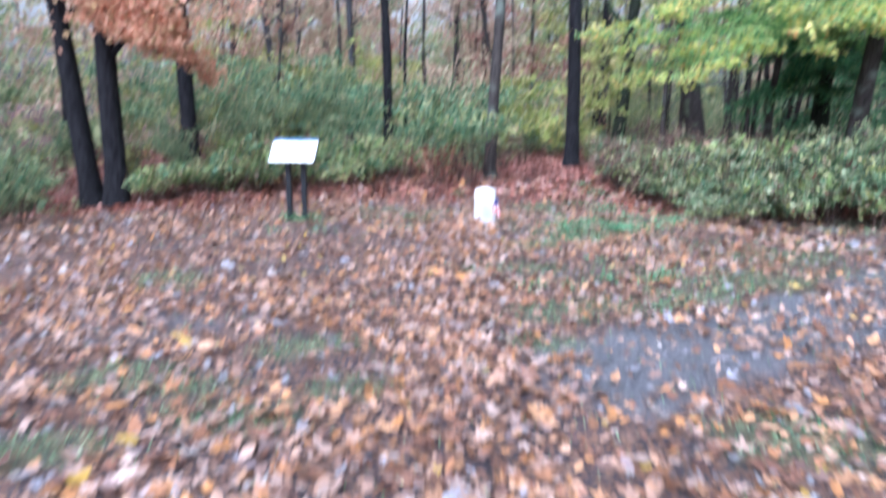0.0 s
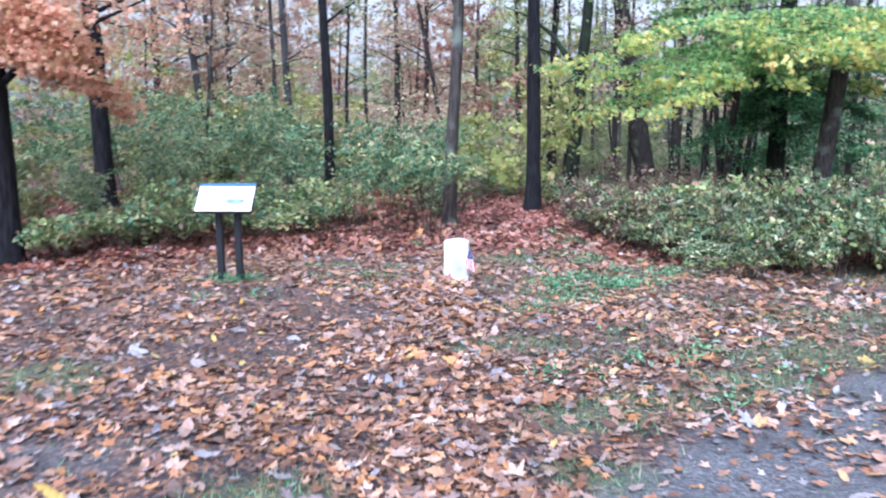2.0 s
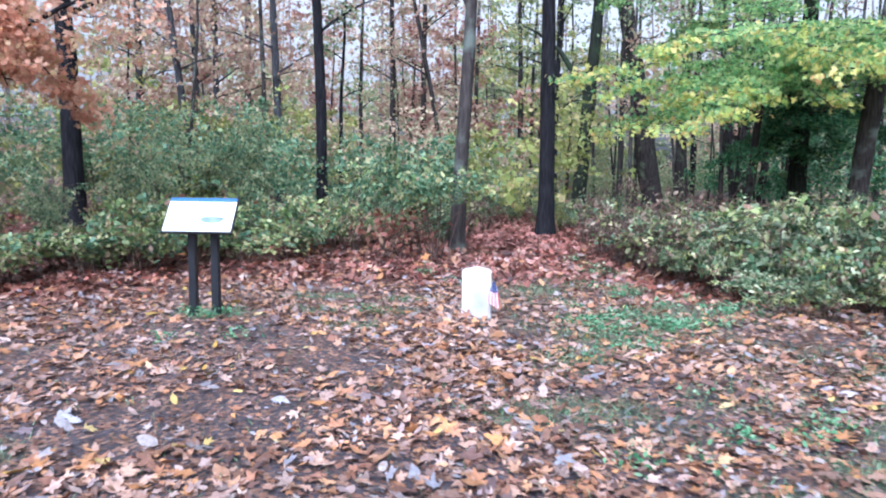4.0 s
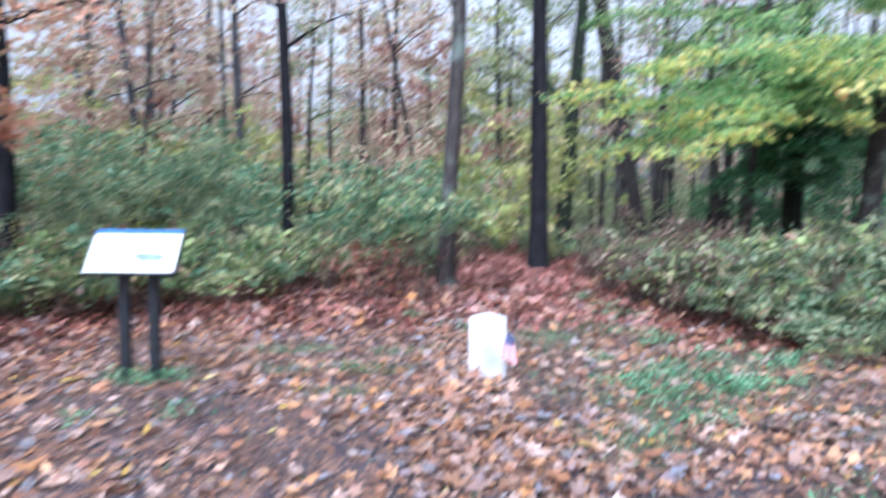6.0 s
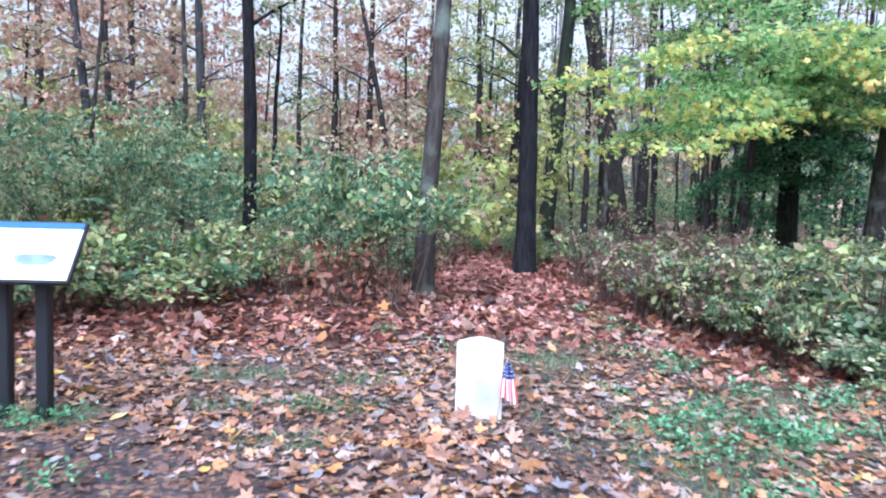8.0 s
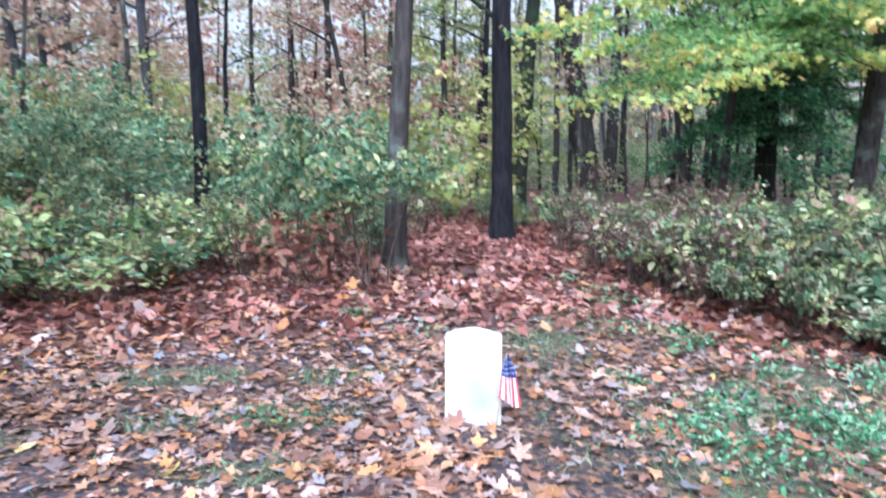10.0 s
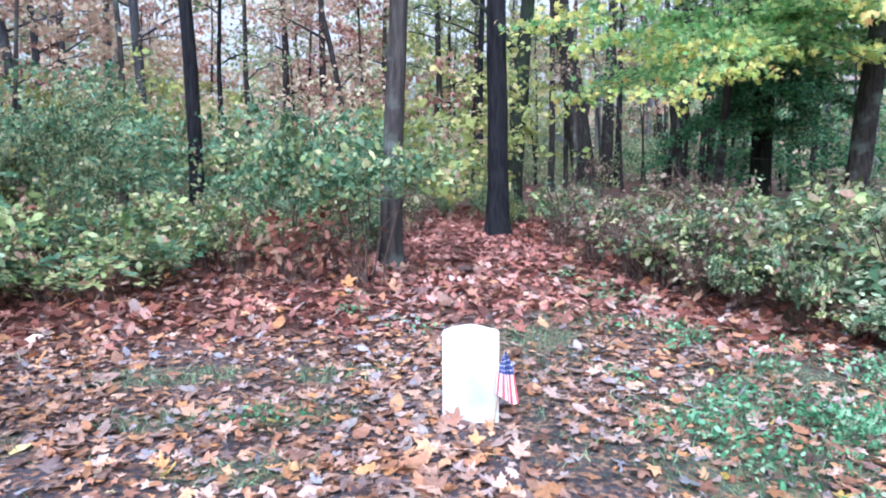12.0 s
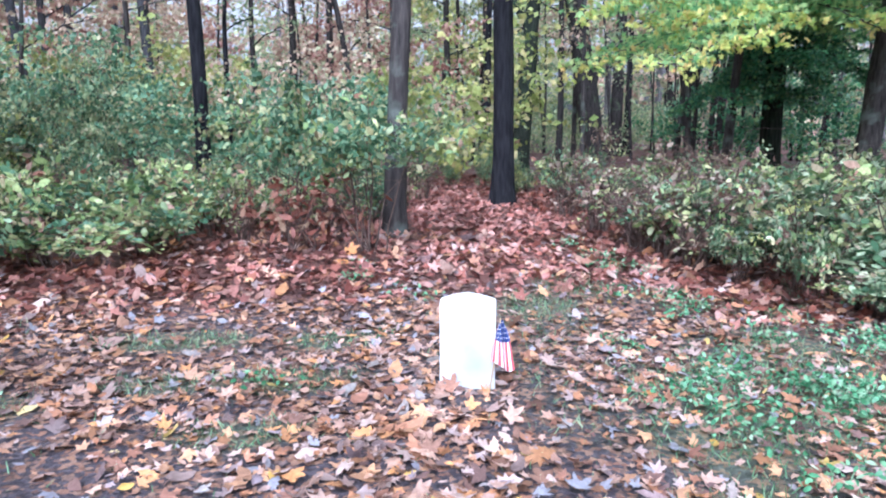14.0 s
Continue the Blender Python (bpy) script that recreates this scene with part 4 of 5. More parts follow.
def plant(kind, x, y, s):
    pool = kinds[kind]
    m = pose(x, y, float(height(x, y)), 0, 0, RB.uniform(0, 360)) @ Matrix.Diagonal((s * RB.uniform(0.75, 1.2), s * RB.uniform(0.75, 1.2), s * RB.uniform(0.68, 1.28), 1))
    i = used[kind]
    used[kind] += 1
    if i < len(pool):
        pool[i].matrix_basis = m
    else:
        copy_thing(pool[i % len(pool)], m)


# thicket west of the path: low pale fringe in front, taller green behind
for x, y, s in ((-6, 13.25, 0.95), (-5.2, 13.85, 1), (-4.4, 14.05, 0.9), (-3.7, 14.45, 1.05), (-3, 14.75, 0.95), (-2.3, 15.28, 1.1),
                (-1.6, 16.1, 1), (-1, 16.9, 0.9), (-0.5, 17.6, 0.8), (-4.8, 14.65, 1.1), (-3.3, 16, 1.15), (-1.9, 16.7, 1.1), (-2.7, 16.3, 1.1), (-5.7, 14.25, 1.1), (-4, 15.8, 1.15)):
    plant("pale", x, y, s)
for x, y, s in ((-8.3, 12.4, 0.7), (-6.9, 10.2, 0.6), (-7.5, 9.6, 0.66), (-7.6, 10.7, 0.68), (-8.2, 9.9, 0.7), (-8.9, 10.9, 0.8), (-9.6, 9.4, 0.8), (-11, 11.5, 0.9), (-11.6, 13.8, 0.9), (-13.5, 12.5, 1.0), (-14.5, 15.5, 1.1), (-16, 13, 1.1), (-13, 18, 1.0), (-16.5, 18, 1.1), (-12.6, 10.0, 0.9), (-7.3, 14.7, 0.7), (-6.4, 15.2, 0.7), (-5.3, 15.9, 0.8), (-4.5, 16.6, 0.85), (-3.4, 17.0, 0.85), (-2.4, 17.3, 0.75), (-1.5, 17.7, 0.85), (-0.7, 18.2, 0.85),
                (0.1, 18.3, 0.85), (0.45, 16.7, 0.75), (-5.9, 17.6, 1.0), (-4.8, 18.4, 1.15), (-3.6, 18.8, 0.85), (-2.9, 19.8, 0.7), (-1.9, 19.2, 0.7), (-0.9, 19.8, 0.75), (0.3, 20.0, 0.9),
                (-6.9, 19.6, 1.0), (-5.6, 20.4, 1.2), (-4.4, 21.0, 0.9), (-3.2, 21.8, 0.65), (-1.4, 21.6, 0.7), (0.0, 22.4, 0.9), (1.2, 21.8, 0.8), (1.9, 23.0, 0.85), (-7.6, 22.4, 1.0), (-9.2, 18.4, 0.9),
                (-9.8, 14.0, 0.9), (-8.9, 12.2, 0.75), (-10.5, 16.2, 0.9), (-9.6, 21.5, 1.0), (-11.5, 19, 1.0), (3.0, 24.0, 0.8), (4.2, 25.0, 0.9), (2.2, 26.0, 0.9)):
    plant("green", x, y, s)
for x, y, s in ((-4.9, 18.6, 1.0), (-4.1, 19.4, 0.95), (-5.9, 20.0, 1.1), (-0.4, 19.4, 0.62), (-6.6, 22.5, 1.1), (-4.6, 23.5, 1.15), (-0.6, 24.0, 0.7), (0.9, 24.6, 0.85),
                (-8.2, 18.8, 0.9), (2.2, 27.5, 0.9), (3.6, 28.6, 0.9), (-9.5, 24.5, 1.1)):
    plant("tall", x, y, s)
for x, y, s in ((0.3, 14.95, 0.82), (-0.6, 15.9, 0.95)):
    plant("arch", x, y, s)
# thicket east of the path
for x, y, s in ((3.9, 17.7, 0.75), (4.0, 14.6, 0.8), (4.5, 13.8, 1.0), (4.9, 13.0, 1.0), (5.05, 12.2, 1.0), (5.1, 11.4, 0.95), (5.6, 11.2, 1.1), (6.2, 11.3, 1.25), (7.0, 11.2, 1.35),
                (7.9, 11.4, 1.4), (5.3, 12.3, 1.15), (6.1, 12.5, 1.3), (7.0, 12.6, 1.4), (5.1, 13.5, 1.1), (6.0, 13.8, 1.2), (7.0, 14.0, 1.3), (4.7, 14.8, 1.0), (5.6, 15.2, 1.1), (6.6, 15.6, 1.15),
                (4.5, 16.2, 0.95), (5.3, 16.9, 1.0), (6.3, 17.3, 1.05), (4.4, 17.9, 0.9), (5.3, 18.7, 0.95), (7.5, 16.6, 1.15), (8.2, 14.8, 1.3), (8.2, 12.8, 1.4), (7.4, 18.4, 1.1), (6.3, 19.6, 1.0),
                (4.3, 20.0, 0.8), (8.8, 17.2, 1.1), (9.4, 13.4, 1.3), (8.8, 11.2, 1.7), (9.7, 10.9, 1.8), (10.4, 12.2, 1.7), (5.2, 21.4, 0.9), (7.2, 21.0, 1.0), (4.35, 11.7, 0.6), (4.3, 11.1, 0.5), (4.7, 10.8, 0.7), (4.3, 12.7, 0.75), (3.9, 13.3, 0.8), (4.2, 12.8, 0.85), (4.4, 12.2, 0.85), (4.05, 13.8, 0.9), (3.8, 14.2, 0.7), (4.6, 11.9, 0.8)):
    plant("bramble", x, y, s / 1.3)
for x, y, s in ((3.35, 17.0, 0.8), (3.4, 15.7, 0.85), (3.45, 14.7, 0.9), (3.75, 13.9, 0.9), (4.1, 14.1, 1.1), (4.0, 15.2, 1.05), (3.6, 14.3, 0.9), (5.0, 16.6, 1.2),
                (6.4, 18.2, 1.3), (4.9, 19.5, 1.2), (7.6, 19.8, 1.3), (0.55, 17.2, 0.9), (1.0, 18.4, 0.9), (1.6, 19.6, 0.9), (-0.2, 16.4, 0.8), (-1.2, 15.7, 0.6)):
    plant("brush", x, y, s)
for x, y, s in ((4.9, 12.4, 0.8), (5.4, 11.6, 0.8), (5.2, 12.0, 0.9), (6.6, 12.0, 1.1), (4.9, 15.1, 1.1), (6.9, 10.9, 0.8), (7.5, 16.2, 1.5)):
    plant("pale", x, y, s)
for x, y, s in ((4.6, 13.4, 0.7), (5.0, 12.4, 0.75), (5.7, 12.0, 0.8), (6.6, 12.2, 0.95), (7.5, 12.4, 1.0), (6.2, 14.4, 0.95), (7.4, 14.8, 1.1), (5.0, 15.4, 0.8), (8.4, 13.6, 1.1), (6.6, 16.6, 1.0), (9.2, 12.0, 1.2), (8.3, 17.2, 1.1)):
    plant("cane", x, y, s)
for x, y, s in ((7.1, 11.2, 0.95), (7.7, 11.0, 1.05), (7.2, 12.0, 0.9), (3.5, 20.2, 0.5), (4.0, 21.2, 0.55), (3.3, 21.8, 0.5), (4.7, 20.8, 0.5), (5.5, 20.3, 0.55), (4.1, 22.8, 0.55), (5.2, 23.2, 0.6), (6.3, 22.2, 0.6), (2.6, 22.6, 0.55), (6.6, 13.4, 0.7), (7.6, 13.2, 0.8), (8.4, 16.0, 0.8), (5.8, 17.8, 0.65), (7.2, 17.4, 0.7)):
    plant("green", x, y, s)

# young red oak at the corner of the path
oak = new("oak_seedling")
oak.location = (-0.5, 15.1, float(height(-0.5, 15.1)))
tagged(oak, "young oak with red brown leaves by the path", "sapling")
RO = np.random.default_rng(3)
sts, lp = [], []
for k in range(12):
    a, q, h = RO.uniform(0, 6.28), RO.uniform(0.1, 0.55), RO.uniform(0.3, 0.85)
    P = np.array([[RO.normal() * 0.2, RO.normal() * 0.15, -0.03], [math.cos(a) * q * 0.5, math.sin(a) * q * 0.5, h * 0.6], [math.cos(a) * q, math.sin(a) * q, h]])
    sts.append(tube(P, np.array([0.010, 0.007, 0.003]), 5))
    lp.append(P[1:])
    lp.append((P[1:2] + P[2:3]) / 2)
for g in sts:
    solid("stem", g, STEM, oak)
pp = np.concatenate(lp)
pp = pp[RO.integers(0, len(pp), 240)] + RO.normal(size=(240, 3)) * np.array([0.28, 0.2, 0.12])
pp[:, 2] = np.maximum(pp[:, 2], 0.06)
solid("foliage", cloud(pp, 0.125 * RO.uniform(0.5, 1.25, 240), FALLEN[4], 0.4, RO, (0, -0.6, 0.8)), RED_OAK, oak)["kind"] = "stuff"


# ---- headstone ----
MARBLE, mns, mls, mb = nodes_of("weathered_white_marble")
mn1, mn2 = noise_tex(mns, mls, 5.0, 5.0), noise_tex(mns, mls, 60.0, 4.0)
mr = ramp(mns, [(0.42, (0.86, 0.86, 0.86)), (0.60, (0.74, 0.75, 0.77)), (0.78, (0.58, 0.60, 0.62))])
mls.new(mn1.outputs["Fac"], mr.inputs[0])
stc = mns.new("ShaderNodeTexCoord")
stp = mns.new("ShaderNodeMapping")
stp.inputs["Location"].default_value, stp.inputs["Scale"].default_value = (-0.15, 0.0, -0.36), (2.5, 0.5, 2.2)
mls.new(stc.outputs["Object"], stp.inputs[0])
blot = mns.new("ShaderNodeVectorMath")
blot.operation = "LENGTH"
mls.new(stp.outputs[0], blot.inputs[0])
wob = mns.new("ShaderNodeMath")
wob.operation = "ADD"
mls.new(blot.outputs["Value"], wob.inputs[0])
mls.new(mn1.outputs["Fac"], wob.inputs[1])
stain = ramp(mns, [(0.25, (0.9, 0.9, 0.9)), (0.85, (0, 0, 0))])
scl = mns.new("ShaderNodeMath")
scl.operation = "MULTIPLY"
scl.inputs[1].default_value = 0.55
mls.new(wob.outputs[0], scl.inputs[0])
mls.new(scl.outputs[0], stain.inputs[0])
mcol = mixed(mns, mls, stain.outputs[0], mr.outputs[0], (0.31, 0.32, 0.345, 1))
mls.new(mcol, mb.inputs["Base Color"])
mb.inputs["Roughness"].default_value = 0.55
bumped(mns, mls, mb, mn2.outputs["Fac"], 0.15, 0.004)
stone = new("headstone")
stone.matrix_basis = pose(0.605, 11.03, float(height(0.602, 11.03)), 0, 0, -14)
tagged(stone, "upright white marble headstone with shallow pointed arch top", "headstone")
W, D, H, RISE = 0.342, 0.10, 0.556, 0.038
bm = bmesh.new()
outline = [(-W / 2, -0.06), (W / 2, -0.06), (W / 2, H)]
for k in range(1, 12):
    u = 1 - 2 * k / 12
    outline.append((W / 2 * u, H + RISE * (1 - abs(u) ** 1.35)))
outline.append((-W / 2, H))
fverts = [bm.verts.new((x, -D / 2, z)) for x, z in outline]
face = bm.faces.new(fverts)
ext = bmesh.ops.extrude_face_region(bm, geom=[face])
bmesh.ops.translate(bm, verts=[v for v in ext["geom"] if isinstance(v, bmesh.types.BMVert)], vec=(0, D, 0))
bmesh.ops.recalc_face_normals(bm, faces=bm.faces[:])
bmesh.ops.bevel(bm, geom=[e for e in bm.edges if e.calc_face_angle(0) > 0.9], offset=0.006, segments=2, affect="EDGES")
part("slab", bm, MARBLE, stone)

# ---- flag ----
CLOTH_RED = plain_material("flag_red", (0.55, 0.09, 0.11), 0.8, 0, 0.1)
CLOTH_WHITE = plain_material("flag_white", (0.82, 0.80, 0.80), 0.8, 0, 0.05)
CLOTH_BLUE = plain_material("flag_blue", (0.035, 0.06, 0.22), 0.8, 0, 0.1)
STICK = plain_material("flag_stick_wood", (0.45, 0.32, 0.18), 0.6)
flag = new("small_flag")
flag.location = (0.728, 10.9, float(height(0.728, 10.9)))
tagged(flag, "small striped cloth flag on a stick beside headstone", "flag")
solid("stick", tube(np.array([(-0.02, 0, -0.05), (0.015, 0.0, 0.2), (0.052, 0, 0.465)]), np.array([0.0045, 0.0045, 0.004]), 8), STICK, flag)
nu, nv = 30, 26
V = []
for i in range(nu + 1):
    u = i / nu
    half = 0.011 + 0.022 * smooth(0, 0.35, u) + 0.022 * u
    for j in range(nv + 1):
        v = j / nv
        fold = math.sin(v * 11.0 + 0.6) * (0.014 + 0.012 * u)
        x = 0.048 + (v - 0.5) * 2 * half + 0.026 * u - 0.035 * u * (1 - v) ** 2 + math.cos(v * 11 + 0.6) * 0.010 * u
        z = 0.462 - (0.28 + 0.05 * v) * u - 0.035 * (1 - v) * (1 - u) + 0.02 * u * math.sin(v * 7)
        V.append((x, -0.012 + fold, z))
bm = bmesh.new()
vs = [bm.verts.new(p) for p in V]
for i in range(nu):
    for j in range(nv):
        f = bm.faces.new([vs[i * (nv + 1) + j], vs[i * (nv + 1) + j + 1], vs[(i + 1) * (nv + 1) + j + 1], vs[(i + 1) * (nv + 1) + j]])
        f.smooth = True
        f.material_index = (j // 2) % 2
        if i < 13 and j >= 4:
            f.material_index = 1 if (i % 3 == 1 and j % 3 == (i // 3) % 2) else 2
part("cloth", bm, [CLOTH_RED, CLOTH_WHITE, CLOTH_BLUE], flag, "red and white stripes with blue starred corner")

# ---- information sign ----
FRAME_PAINT = plain_material("dark_painted_steel", (0.009, 0.011, 0.016), 0.5, 0.1, 0.2)
PANEL_WHITE = plain_material("white_sign_print", (0.80, 0.82, 0.82), 0.32, 0, 0.03, 6)
PANEL_BLUE = plain_material("blue_sign_print", (0.03, 0.13, 0.32), 0.32, 0, 0.08)
PANEL_PICTURE = plain_material("faded_green_grey_print", (0.17, 0.24, 0.24), 0.35, 0, 0.3, 9)
sign = new("information_sign")
sign.matrix_basis = pose(-2.545, 11.0, float(height(-2.545, 11.0)), 0, 0, -3)
tagged(sign, "slanted white information panel with blue heading on two dark posts", "sign")
tilt = pose(0.008, -0.06, 1.155, 49, 0, 0)
PW, PH = 0.79, 0.50
part("panel_frame", box(PW, PH, 0.035, tilt, 0.005), FRAME_PAINT, sign, "thin dark metal frame")
part("panel_face", box(PW - 0.03, PH - 0.085, 0.006, tilt @ pose(0, -0.026, 0.0195), 0.001), PANEL_WHITE, sign, "glossy white printed panel")
part("heading", box(PW - 0.03, 0.048, 0.006, tilt @ pose(0, PH / 2 - 0.04, 0.0195), 0.001), PANEL_BLUE, sign, "blue heading strip")
bm = bmesh.new()
ov = [bm.verts.new((0.14 + 0.13 * math.cos(a) * (1 + 0.12 * math.sin(3 * a)), -0.075 + 0.055 * math.sin(a) * (1 + 0.2 * math.cos(2 * a)), 0)) for a in np.linspace(0, 2 * np.pi, 28, endpoint=False)]
bm.faces.new(ov)
bmesh.ops.transform(bm, matrix=tilt @ pose(0, 0, 0.0236), verts=bm.verts[:])
part("picture", bm, PANEL_PICTURE, sign, "faded grey green picture")
for sx in (-0.135, 0.125):
    part("post", box(0.088, 0.088, 1.15, pose(sx, 0.05, 0.5), 0.008), FRAME_PAINT, sign)
    part("bracket", box(0.07, 0.34, 0.03, tilt @ pose(sx, -0.02, -0.032), 0.004), FRAME_PAINT, sign)


# ---- grass, weeds and leaves on the ground ----
RG = np.random.default_rng(99)


def scatter(n, x0, x1, y0, y1, chance):
    x, y = RG.uniform(x0, x1, n), RG.uniform(y0, y1, n)
    keep = (RG.uniform(size=n) < chance(x, y)) & ~((np.abs(x - 0.6) < 0.2) & (np.abs(y - 11.03) < 0.12))
    return x[keep], y[keep]


x, y = scatter(230000, -7, 7, 1.5, 14.5, lambda x, y: turf(x, y) * 0.5 + 0.02 * (red_zone(x, y) < 0.3))
p = np.stack([x, y, height(x, y) + 0.002], -1)
n = len(p)
lean = RG.normal(size=(n, 3)) * np.array([0.7, 0.7, 0.05])
V0, L0, S0 = BLADE
up = np.array([0, 0, 1.0]) + lean * 0.9
up /= np.linalg.norm(up, axis=1)[:, None]
sd = np.cross(up, RG.normal(size=(n, 3)))
sd /= np.linalg.norm(sd, axis=1)[:, None]
fw = np.cross(up, sd)
hh = RG.uniform(0.03, 0.075, n)[:, None, None]
V = p[:, None] + hh * (sd[:, None] * V0[None, :, :1] * 1.6 + up[:, None] * V0[None, :, 1:2] + fw[:, None] * V0[None, :, 2:])
tagged(solid("grass", (V.reshape(-1, 3), (L0[None] + (np.arange(n) * len(V0))[:, None]).ravel(), np.tile(S0, n)), GRASS), "short damp grass among fallen leaves", "grass", kind="stuff")

weed_spots = [(RG.normal(2.35, 0.5), RG.normal(10.55, 0.6)) for _ in range(34)] + [(RG.normal(2.2, 0.8), RG.normal(6.6, 0.5)) for _ in range(10)] + [(RG.normal(-2.45, 0.2), RG.normal(11.0, 0.12)) for _ in range(6)] \
    + [(2.95 + RG.normal() * 0.08, 12.45 + RG.normal() * 0.07) for _ in range(4)] + [(RG.normal(3.6, 0.25), RG.normal(11.2, 0.5)) for _ in range(9)] + [(RG.uniform(-3, 3), RG.uniform(9, 14)) for _ in range(6)] \
    + [(0.35 + RG.normal() * 0.3, 13.4 + RG.normal() * 0.5) for _ in range(4)] + [(2.75 + RG.normal() * 0.25, 13.3 + RG.normal() * 0.8) for _ in range(9)]
wp, ws = [], []
for cx, cy in weed_spots:
    if abs(cx - 0.6) < 0.35 and abs(cy - 11.03) < 0.3:
        continue
    k = RG.integers(18, 70)
    q = np.stack([cx + RG.normal(size=k) * 0.09, cy + RG.normal(size=k) * 0.09, RG.uniform(0.02, 0.115, k)], -1)
    q[:, 2] += height(q[:, 0], q[:, 1])
    wp.append(q)
    ws.append(RG.uniform(0.024, 0.058, k))
tagged(solid("ground_weeds", cloud(np.concatenate(wp), np.concatenate(ws), OVAL, 0.6, RG), WEED), "patches of bright green low weeds", "weeds", kind="stuff")


def cover(x, y):
    mud = smooth(1.2, 0.6, np.hypot((x + 2.0) / 2.3, (y - 8.6) / 2.1) + 0.5 * (wave(x, y, 2.6, 6) - 0.5))
    return np.clip((1.0 - 0.45 * mud) - 0.34 * turf(x, y) - 0.45 * gravel(x, y) - 0.55 * smooth(0.5, 0.72, wave(x, y, 2.2, 4)) * (1 - red_zone(x, y)), 0.12, 1)


def litter(name, lab, mats, x, y, size, kinds_used, lift=0.03, flat=0.80):
    which = RG.integers(0, len(kinds_used), len(x))
    for mi, (mat, share) in enumerate(mats):
        pieces = []
        mine = RG.uniform(size=len(x)) < share if mi else np.ones(len(x), bool)
        for k, kind in enumerate(kinds_used):
            s = mine & (which == k)
            if not s.any():
                continue
            p = np.stack([x[s], y[s], height(x[s], y[s]) + 0.008 + RG.uniform(0, lift, s.sum())], -1)
            pieces.append(cloud(p, size * np.clip(RG.lognormal(0, 0.38, s.sum()), 0.4, 2.1), kind, flat, RG))
        tagged(solid(name, joined(pieces), mat), lab, "leaf litter", kind="stuff")


NEAR = (-0.75, 1.0, 9.3, 10.0)
inside = lambda x, y: (x > NEAR[0]) & (x < NEAR[1]) & (y > NEAR[2]) & (y < NEAR[3])
def fade(x, y):
    return smooth(12, 6.5, np.abs(x)) * smooth(-9, 1.0, y + 1.5 * (wave(x, y, 0.9, 9) - 0.5))


x, y = scatter(130000, -12, 12, -9.0, 14.6, lambda x, y: cover(x, y) * (1 - red_zone(x, y)) * fade(x, y) * np.where((np.abs(x - 0.3) < 5.0) & (y > 1.5), 0.86, 0.5))
loose = inside(x, y)
close = (np.abs(x - 0.3) < 3.6) & (y > 4.0) & (y < 13.0)
litter("leaf_litter", "wet fallen maple and oak leaves on earth", [(LITTER, 1)], x[~loose & close], y[~loose & close], 0.090, FALLEN[:4] + FALLEN[:4] + FALLEN[4:7])
litter("leaf_litter", "fallen leaves along the edges of the clearing", [(LITTER, 1)], x[~close], y[~close], 0.092, FALLEN_LOW)
# Thinned under shrubs so darker ground stands in for their shade.
xr, yr = scatter(70000, -13, 13, 11.0, 26.0, lambda x, y: red_zone(x, y) * (1 - 0.5 * smooth(14.5, 15.5, y) * (np.abs(x - 2.0) > 2.0)))
# Leaves beside the thickets get the russet with shade painted in.
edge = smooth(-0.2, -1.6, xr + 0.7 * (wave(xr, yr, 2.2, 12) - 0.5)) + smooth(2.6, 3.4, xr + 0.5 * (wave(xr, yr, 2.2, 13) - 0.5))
shade_pick = RG.uniform(size=len(xr)) < 0.8 * edge
litter("leaf_litter", "red brown fallen leaves under the trees", [(LITTER_RED, 1)], xr[~shade_pick], yr[~shade_pick], 0.10, FALLEN_LOW, 0.05, 0.7)
litter("leaf_litter", "russet wet leaves with painted-in shade along the thicket's foot", [(LITTER_SHADED, 1)], xr[shade_pick], yr[shade_pick], 0.10, FALLEN_LOW, 0.05, 0.7)
xm, ym = scatter(2600, -5, 5, 10.5, 16.0, lambda x, y: 0.8 * red_zone(x, y))
litter("leaf_litter", "mixed tan leaves along the path", [(LITTER, 1)], xm, ym, 0.13, FALLEN, 0.06, 0.7)
xs, ys = scatter(330, -6, 6, 1.5, 13.5, lambda x, y: 0 * x + 0.8)
litter("leaf_litter", "bright yellow fallen leaves", [(YELLOW_LEAF, 1)], xs, ys, 0.082, FALLEN[:1] + FALLEN[6:], 0.04, 0.75)
xs, ys = scatter(3400, -6.5, 6.5, 1.5, 14.5, lambda x, y: 0 * x + 0.8)
litter("leaf_litter", "pale grey undersides of fallen leaves", [(PALE_LEAF, 1)], xs, ys, 0.082, FALLEN, 0.03, 0.75)

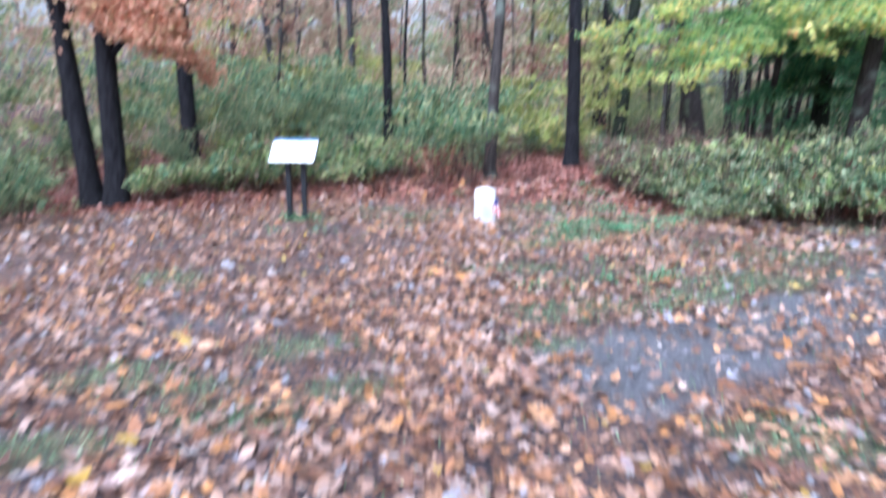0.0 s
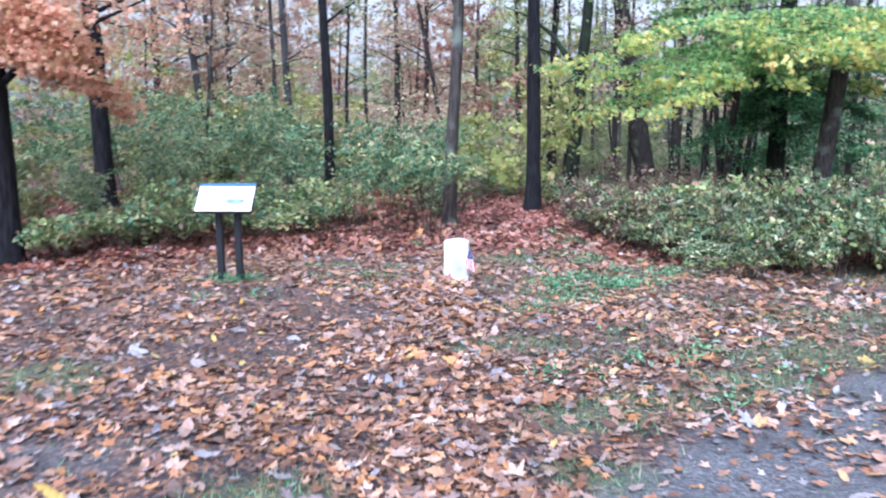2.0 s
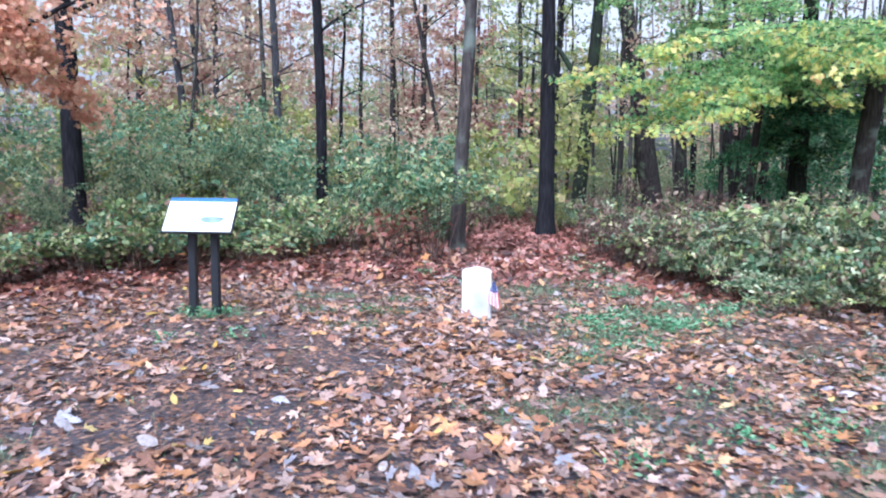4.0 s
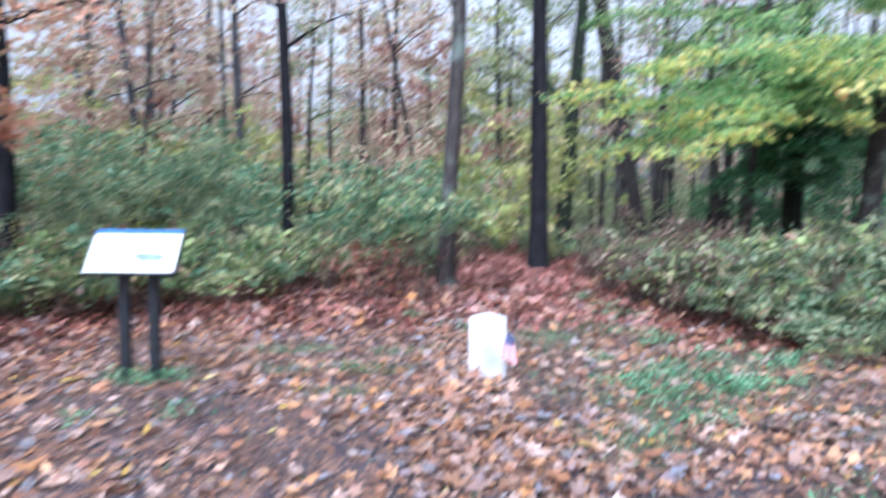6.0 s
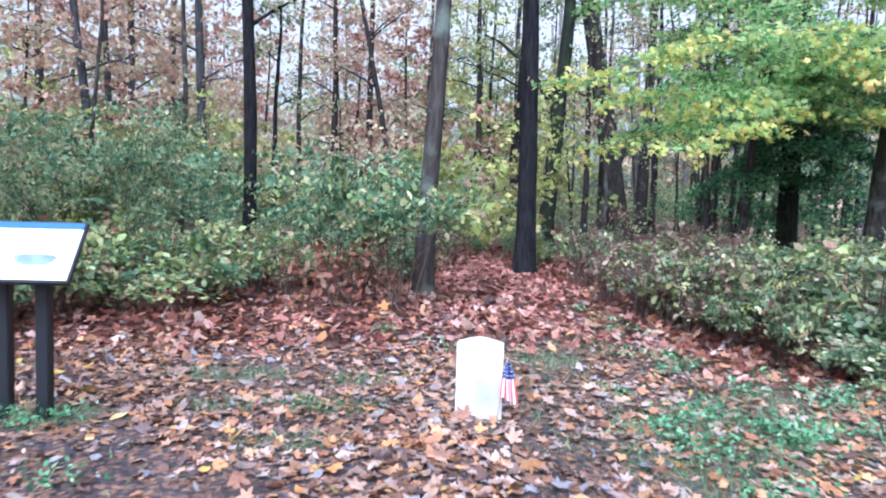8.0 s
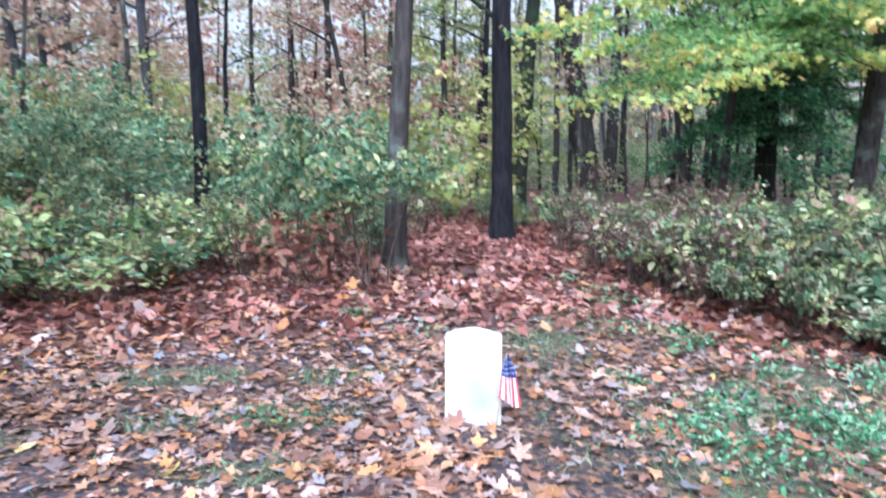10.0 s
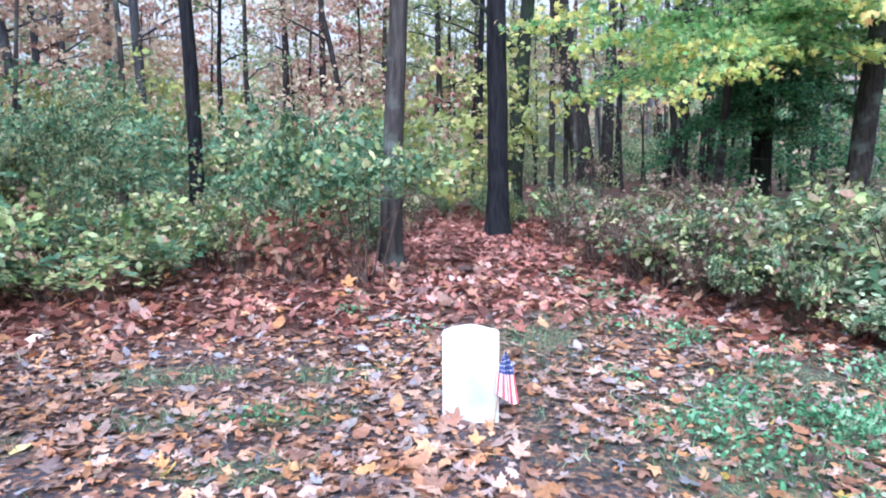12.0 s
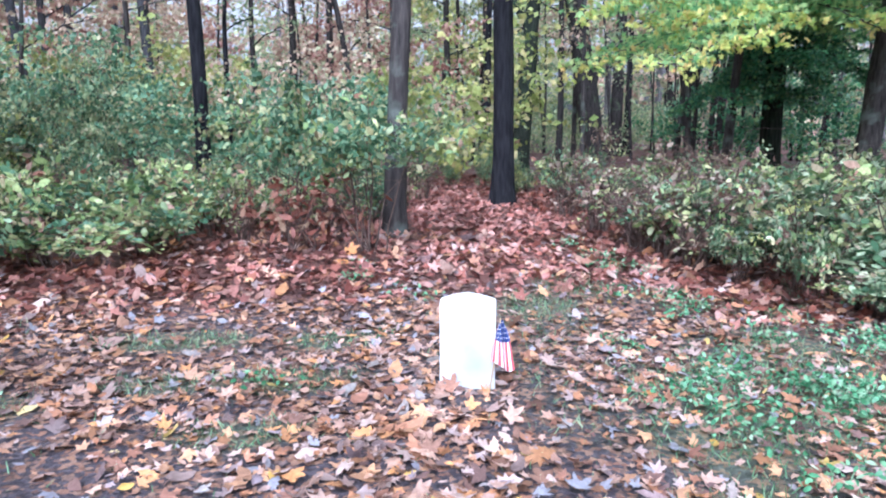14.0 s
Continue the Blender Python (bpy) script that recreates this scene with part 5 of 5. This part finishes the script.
x3, y3 = scatter(13000, -4.5, 5.0, 4.5, 13.4, lambda x, y: cover(x, y) * (1 - red_zone(x, y)))
litter("leaf_litter", "small torn leaves and bits among the larger ones", [(LITTER, 1)], x3, y3, 0.066, FALLEN_LOW, 0.02, 0.8)
x2, y2 = scatter(2600, -0.5, 1.5, 2.0, 10.6, lambda x, y: smooth(0.75, 0.2, np.abs(x - 0.95 + 0.075 * y + 0.3 * (wave(x, y, 1.5, 2) - 0.5))))
litter("leaf_litter", "orange brown leaves blown along the trodden line", [(LITTER, 1)], x2, y2, 0.095, FALLEN[:6], 0.045, 0.75)

# the leaves nearest the end of the walk, each by itself
leaf_meshes = [mesh_from("fallen_leaf", *k, LITTER) for k in FALLEN] + [mesh_from("fallen_leaf", *FALLEN[0], YELLOW_LEAF), mesh_from("fallen_leaf", *FALLEN[1], PALE_LEAF)]
lx, ly = x[loose][:300], y[loose][:300]
for k, (a, b) in enumerate(zip(lx, ly)):
    ob = new("fallen_leaf", leaf_meshes[int(RG.integers(0, 8)) if RG.uniform() < 0.96 else 8])
    ob.parent = ground
    s = 0.105 * float(RG.lognormal(0, 0.25))
    ob.matrix_basis = pose(float(a), float(b), float(height(a, b)) + 0.01 + RG.uniform(0, 0.03), RG.normal() * 14, RG.normal() * 14, RG.uniform(0, 360)) @ Matrix.Scale(s, 4)

# leaves drifted against the foot of the headstone
for a, b, rz, s, k, rx in ((0.49, 10.93, 40, 0.17, 0, 38), (0.42, 10.97, 150, 0.13, 4, 25), (0.58, 10.88, 250, 0.12, 1, 12), (0.69, 10.86, 90, 0.11, 2, 10), (0.40, 10.88, 10, 0.12, 3, 14), (0.80, 10.82, 200, 0.12, 0, 8)):
    ob = new("fallen_leaf", leaf_meshes[k])
    ob.parent = ground
    ob.matrix_basis = pose(a, b, float(height(a, b)) + 0.012 + 0.0009 * rx, rx, 0, 0) @ pose(0, 0, 0, 0, 0, rz) @ Matrix.Scale(s, 4)
for a, b, s in ((-5.95, 8.95, 0.2), (5.7, 9.3, 0.2)):
    ob = new("fallen_leaf", leaf_meshes[9])
    ob.parent = ground
    ob.matrix_basis = pose(a, b, float(height(a, b)) + 0.05, 50, 0, 0) @ Matrix.Scale(s, 4)
